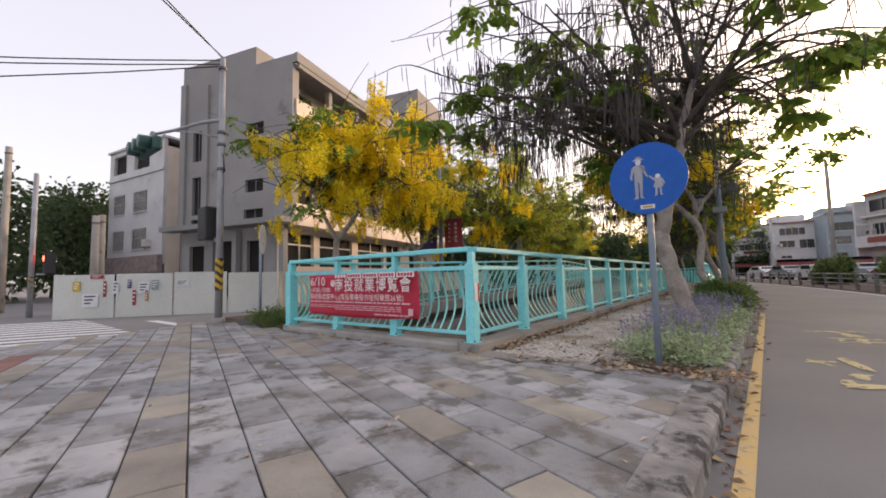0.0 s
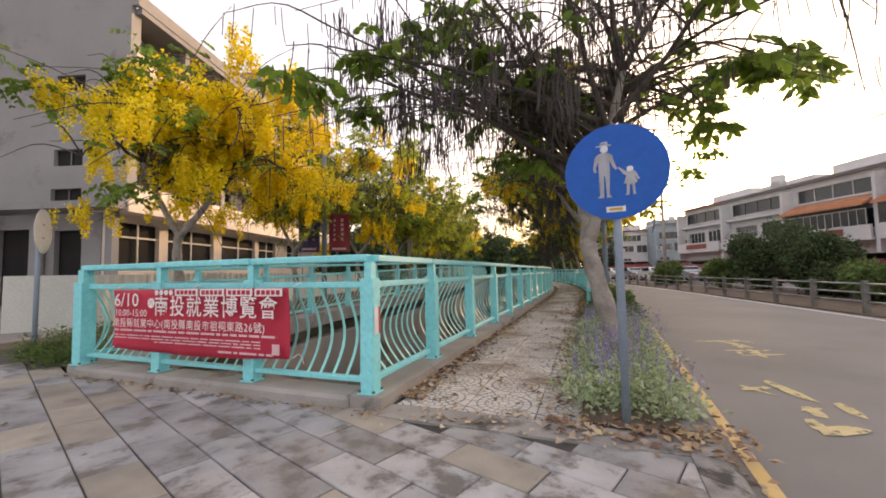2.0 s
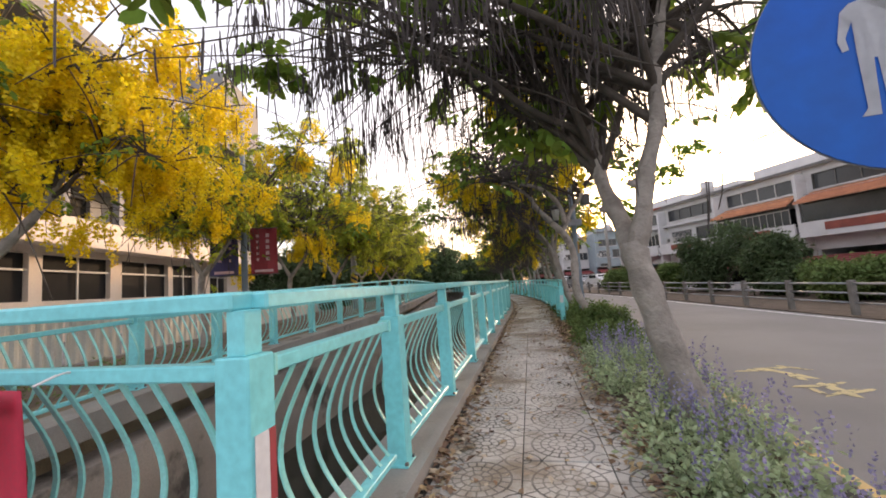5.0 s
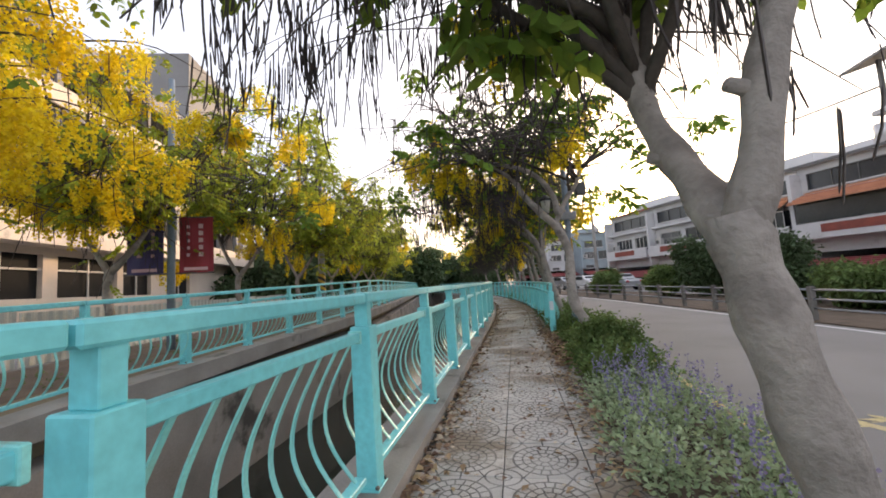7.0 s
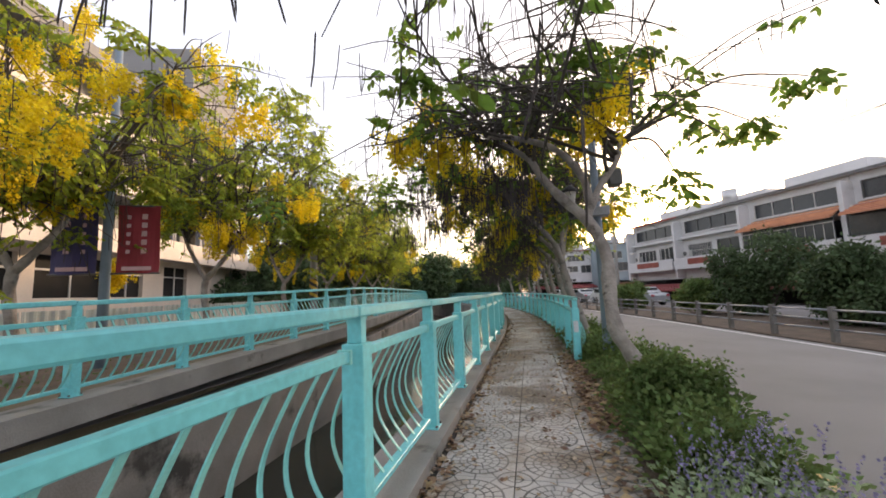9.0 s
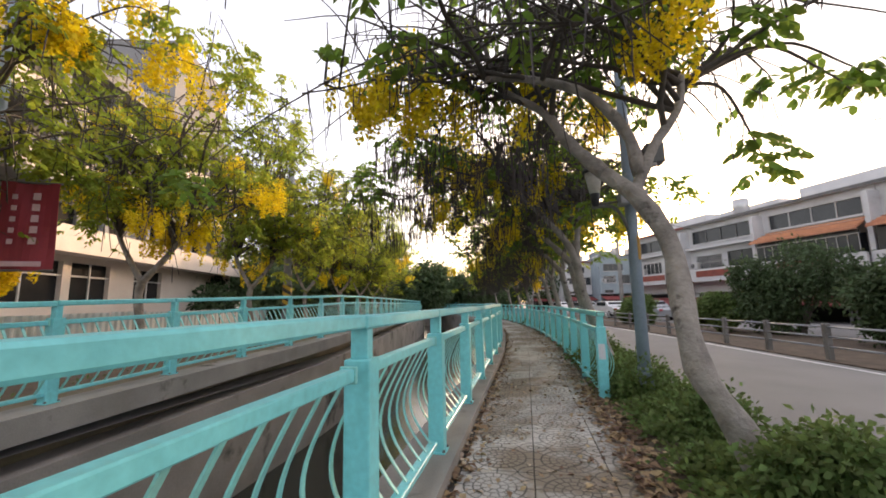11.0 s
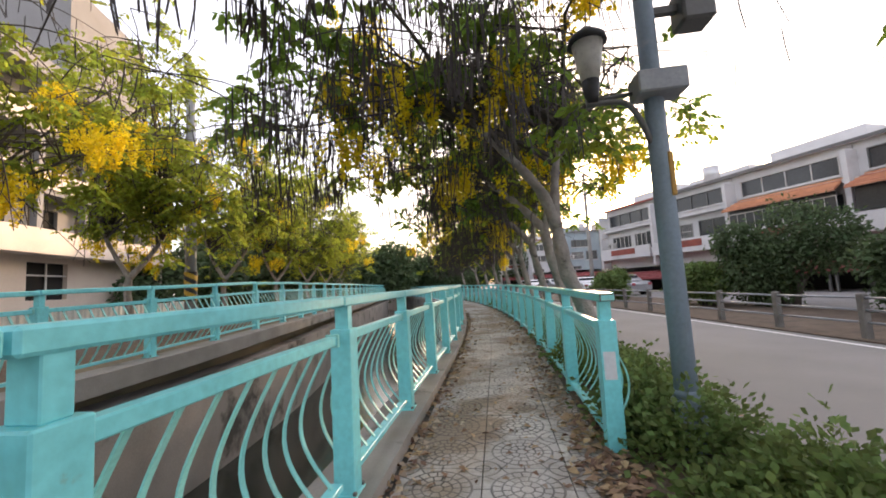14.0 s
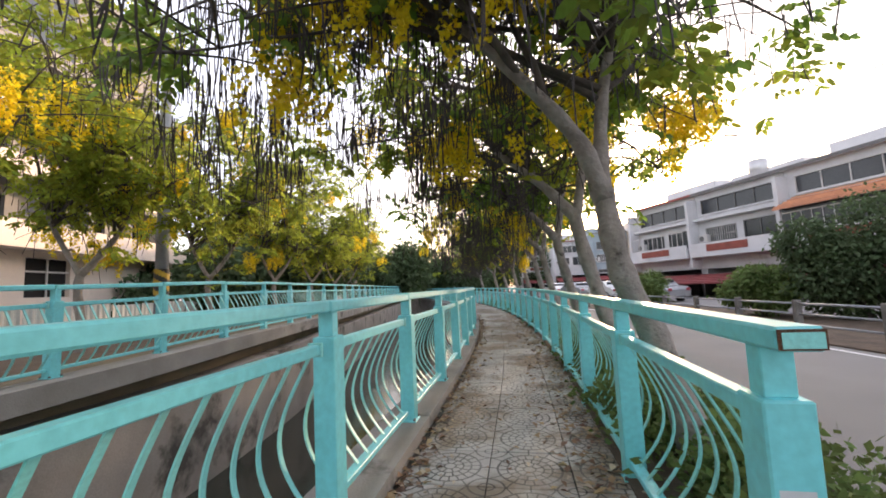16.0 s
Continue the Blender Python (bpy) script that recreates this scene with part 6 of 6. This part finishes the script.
def terrace_shelter_house():
    """Two-storey house by the road with an open roofed terrace on top."""
    t = thing("roadside_house", "pale two-storey house with an open roofed terrace on top", "house", at=(15.2, 18.45, -1.15), turn=-90)
    wins = [(1.8, 3.4, 3.4, 4.6), (4.6, 6.2, 3.4, 4.6), (1.8, 3.4, 0.9, 2.3), (1.8, 3.4, 5.9, 7.1), (4.6, 6.2, 5.9, 7.1)]
    wall_with_holes("wall_front", t, WHITE_R, 1.2, 7.6, 0, 7.92, 0, 0.25, wins)
    for q in wins:
        window(t, *q, 0.0, 2)
    for x in (1.2, 7.35):
        box("wall_side", t, WHITE_R, x, x + 0.25, 0.25, 6.0, 0, 7.92)
    box("wall_back", t, WHITE_R, 1.45, 7.35, 5.75, 6.0, 0, 7.92)
    box("terrace_floor", t, WHITE_R, 0.45, 7.8, -0.15, 6.1, 7.92, 8.1)
    for x in (0.75, 4.1, 7.5):
        for y in (0.1, 5.8):
            box("terrace_post", t, FRAME, x - 0.06, x + 0.06, y - 0.06, y + 0.06, 8.1, 10.05)
    tile_awning(t, -0.1, 8.2, -0.6, 10.0, 3.5, 0.9, FRAME, "dark sheet terrace roof")


terrace_shelter_house()


# ---- guard rail across the road ----
GUARD = mat("grimy_guard_post_concrete", (0.22, 0.205, 0.185), (0.13, 0.12, 0.11), rough=0.92, scale=4, fine=70, bump=0.3)
gr = thing("road_guard_rail", "weathered concrete post guard rail with three steel rails across the road", "guard rail")
y = -9.0
gx = lambda y: road_far(y) + 0.62
while y < 60:
    box("post", gr, GUARD, gx(y) - 0.065, gx(y) + 0.065, y - 0.065, y + 0.065, -0.2, 0.74, 0.015)
    if y + 1.9 < 60:
        for z in (0.2, 0.43, 0.66):
            tube("rail", [(gx(y), y + 0.065, z), (gx(y + 1.9), y + 1.9 - 0.065, z)], 0.024, GALV, gr, 8)
    y += 1.9
tagged(strip("verge_guard", lambda y: road_far(y) + 0.36, lambda y: road_far(y) + 5.2, -12, 60, RZ + 0.03, DIRT, thick=0.1), "dark soil verge behind the guard rail", "soil", kind="structure")


# ---- parked cars ----
def car(at, turn, paint, label):
    t = thing("parked_car", label, "car", at=at, turn=turn)
    prof = [(-2.1, 0.35), (-2.15, 0.75), (-1.95, 0.92), (-1.3, 1.0), (-0.7, 1.42), (0.9, 1.45), (1.6, 1.02), (2.1, 0.9), (2.15, 0.4)]
    v = [(-0.84, x, z) for x, z in prof] + [(0.84, x, z) for x, z in prof]
    n = len(prof)
    raw("body", v, [tuple(range(n)), tuple(reversed(range(n, 2 * n)))] + [(i, (i + 1) % n, (i + 1) % n + n, i + n) for i in range(n)], paint, t)
    for s in (-1, 1):
        box("side_window", t, GLASS, s * 0.842, s * 0.85, -0.75, 1.0, 1.03, 1.36)
        for yy in (-1.35, 1.35):
            tw = tube("wheel", [(s * 0.66, yy, 0.31), (s * 0.88, yy, 0.31)], 0.31, RUBBER, t, 18)
            tube("rim", [(s * 0.86, yy, 0.31), (s * 0.89, yy, 0.31)], 0.18, GALV, tw, 14)
    o = box("rear_window", t, GLASS, -0.68, 0.68, -1.06, -1.04, 1.08, 1.34)
    for s in (-0.65, 0.65):
        box("tail_light", t, FLAG_R, s - 0.13, s + 0.13, -2.17, -2.12, 0.68, 0.84)


for k, (x, y) in enumerate(((8.2, 42.0), (6.6, 47.0), (5.0, 52.0), (9.8, 37.0))):
    car((x, y, RZ), 14 + 3 * k, CAR_W if k % 2 == 0 else CAR_S, "white parked car beyond the guard rail" if k % 2 == 0 else "silver parked car beyond the guard rail")

# ---- utility pole among the houses, overhead cables ----
t = thing("utility_pole", "tall concrete utility pole beside the terrace houses", "utility pole", at=(9.4, 43.0, -0.3))
tube("shaft", [(0, 0, 0), (0, 0, 10.8)], [0.19, 0.13], CONCRETE, t, 12)
box("crossarm", t, FRAME, -0.8, 0.8, -0.05, 0.05, 10.2, 10.3)
for i, (a, b, sag) in enumerate((((-6.95, -0.22, 6.35), (-30, -20, 9.2), 0.8), ((-6.95, -0.22, 6.25), (-30, -22, 8.4), 0.9), ((-6.95, -0.22, 6.2), (-34, -24, 8.0), 1.2), ((-6.95, -0.22, 6.4), (-2, -16, 14), 0.3), ((-6.95, -0.22, 6.42), (-3.5, -16, 14), 0.3),
                                 ((9.4, 43.0, 9.9), (26, -10, 9.5), 1.2), ((10.0, 43.0, 9.9), (27, -10, 10.0), 1.2), ((8.8, 43.0, 9.9), (25, -10, 9.0), 1.2))):
    A, B = Vector(a), Vector(b)
    c = tube("overhead_cable", [A.lerp(B, s / 14) + Vector((0, 0, -sag * 4 * (s / 14) * (1 - s / 14))) for s in range(15)], 0.016, CABLE, None, 5)
    tagged(c, "thin black overhead cable", "cable")

# ---- paved corner: slabs laid in rows ----
plaza = thing("pavement_corner", "worn grey and brown stone slabs laid in diagonal rows", "pavement", kind="structure")
ang = math.atan2(0.34, -0.94)
ux, uy = Vector((math.cos(ang), math.sin(ang))), Vector((-math.sin(ang), math.cos(ang)))


def inside(px, py):
    n, c = len(PLAZA), False
    for i in range(n):
        (xa, ya), (xb, yb) = PLAZA[i], PLAZA[i - 1]
        if (ya > py) != (yb > py) and px < (xb - xa) * (py - ya) / (yb - ya) + xa:
            c = not c
    return c


slab_meshes = {}
for kd, mt in enumerate((SLAB, SLAB_BROWN, SLAB_RED)):
    for cut in (-0.296, -0.19, -0.09, 0.01, 0.11):
        slab_meshes[kd, cut] = box_mesh("slab", cut, 0.296, -0.143, 0.143, -0.06, 0.0, 0.006, mt)
r = random.Random(21)
origin = Vector((0.5, -3.0))


def fits(c, cut):
    spots = [c + ux * a + uy * b for a in (cut, 0.29) for b in (-0.14, 0.14)]
    return all(q.x < kerb_x(q.y) - 0.03 and q.y < (-0.01 if q.x > 0 else 0.1) for q in spots)


for row in range(-24, 25):
    shift = (row % 2) * 0.3 + r.uniform(-0.04, 0.04)
    for col in range(-18, 19):
        c = origin + ux * (col * 0.602 + shift) + uy * (row * 0.295)
        if not any(inside(*(c + ux * a + uy * b)) for a in (-0.29, 0, 0.29) for b in (-0.14, 0.14)):
            continue
        cuts = [q for q in (-0.296, -0.19, -0.09, 0.01, 0.11) if fits(c, q)]
        if not cuts:
            continue
        tone = 2 if -4.9 < c.x < -1.9 and abs((c - Vector((-2.2, -4.7))).dot(Vector((0.42, 0.9)))) < 0.16 else (1 if r.random() < (0.5 if row % 5 == 2 else 0.13) else 0)
        o = new("slab", slab_meshes[tone, cuts[0]])
        o.parent = plaza
        o.matrix_local = pose(c.x, c.y, r.uniform(-0.003, 0.003), r.uniform(-0.35, 0.35), r.uniform(-0.25, 0.25), math.degrees(ang))
tagged(box("edging_strip", None, CONCRETE, 0.18, 2.42, -0.30, -0.004, -0.1, 0.009, 0.004), "worn grey edging strip between paved corner and path", "edging", kind="structure")

# ---- canal path tiles ----
TILE = path_tile_material()
tile_mesh = box_mesh("path_tile", -0.296, 0.296, -0.283, 0.283, -0.04, 0.0, 0.004, TILE)
half_mesh = box_mesh("path_tile", -0.296, 0.085, -0.283, 0.283, -0.04, 0.0, 0.004, TILE)
pathway = thing("path_paving", "patterned cast concrete tiles with round stone motifs, dusty and worn", "path", kind="structure")
for i in range(86):
    y = 0.32 + 0.575 * i
    for k, me in ((0, tile_mesh), (1, tile_mesh), (2, half_mesh)):
        x = near_x(y) + 0.52 + 0.6 * k
        o = new("path_tile", me)
        o.parent = pathway
        o.matrix_local = pose(x, y, r.uniform(-0.003, 0.002), r.uniform(-0.25, 0.25), r.uniform(-0.25, 0.25), math.degrees(math.atan2(-(near_x(y + 0.5) - near_x(y)), 0.5)))
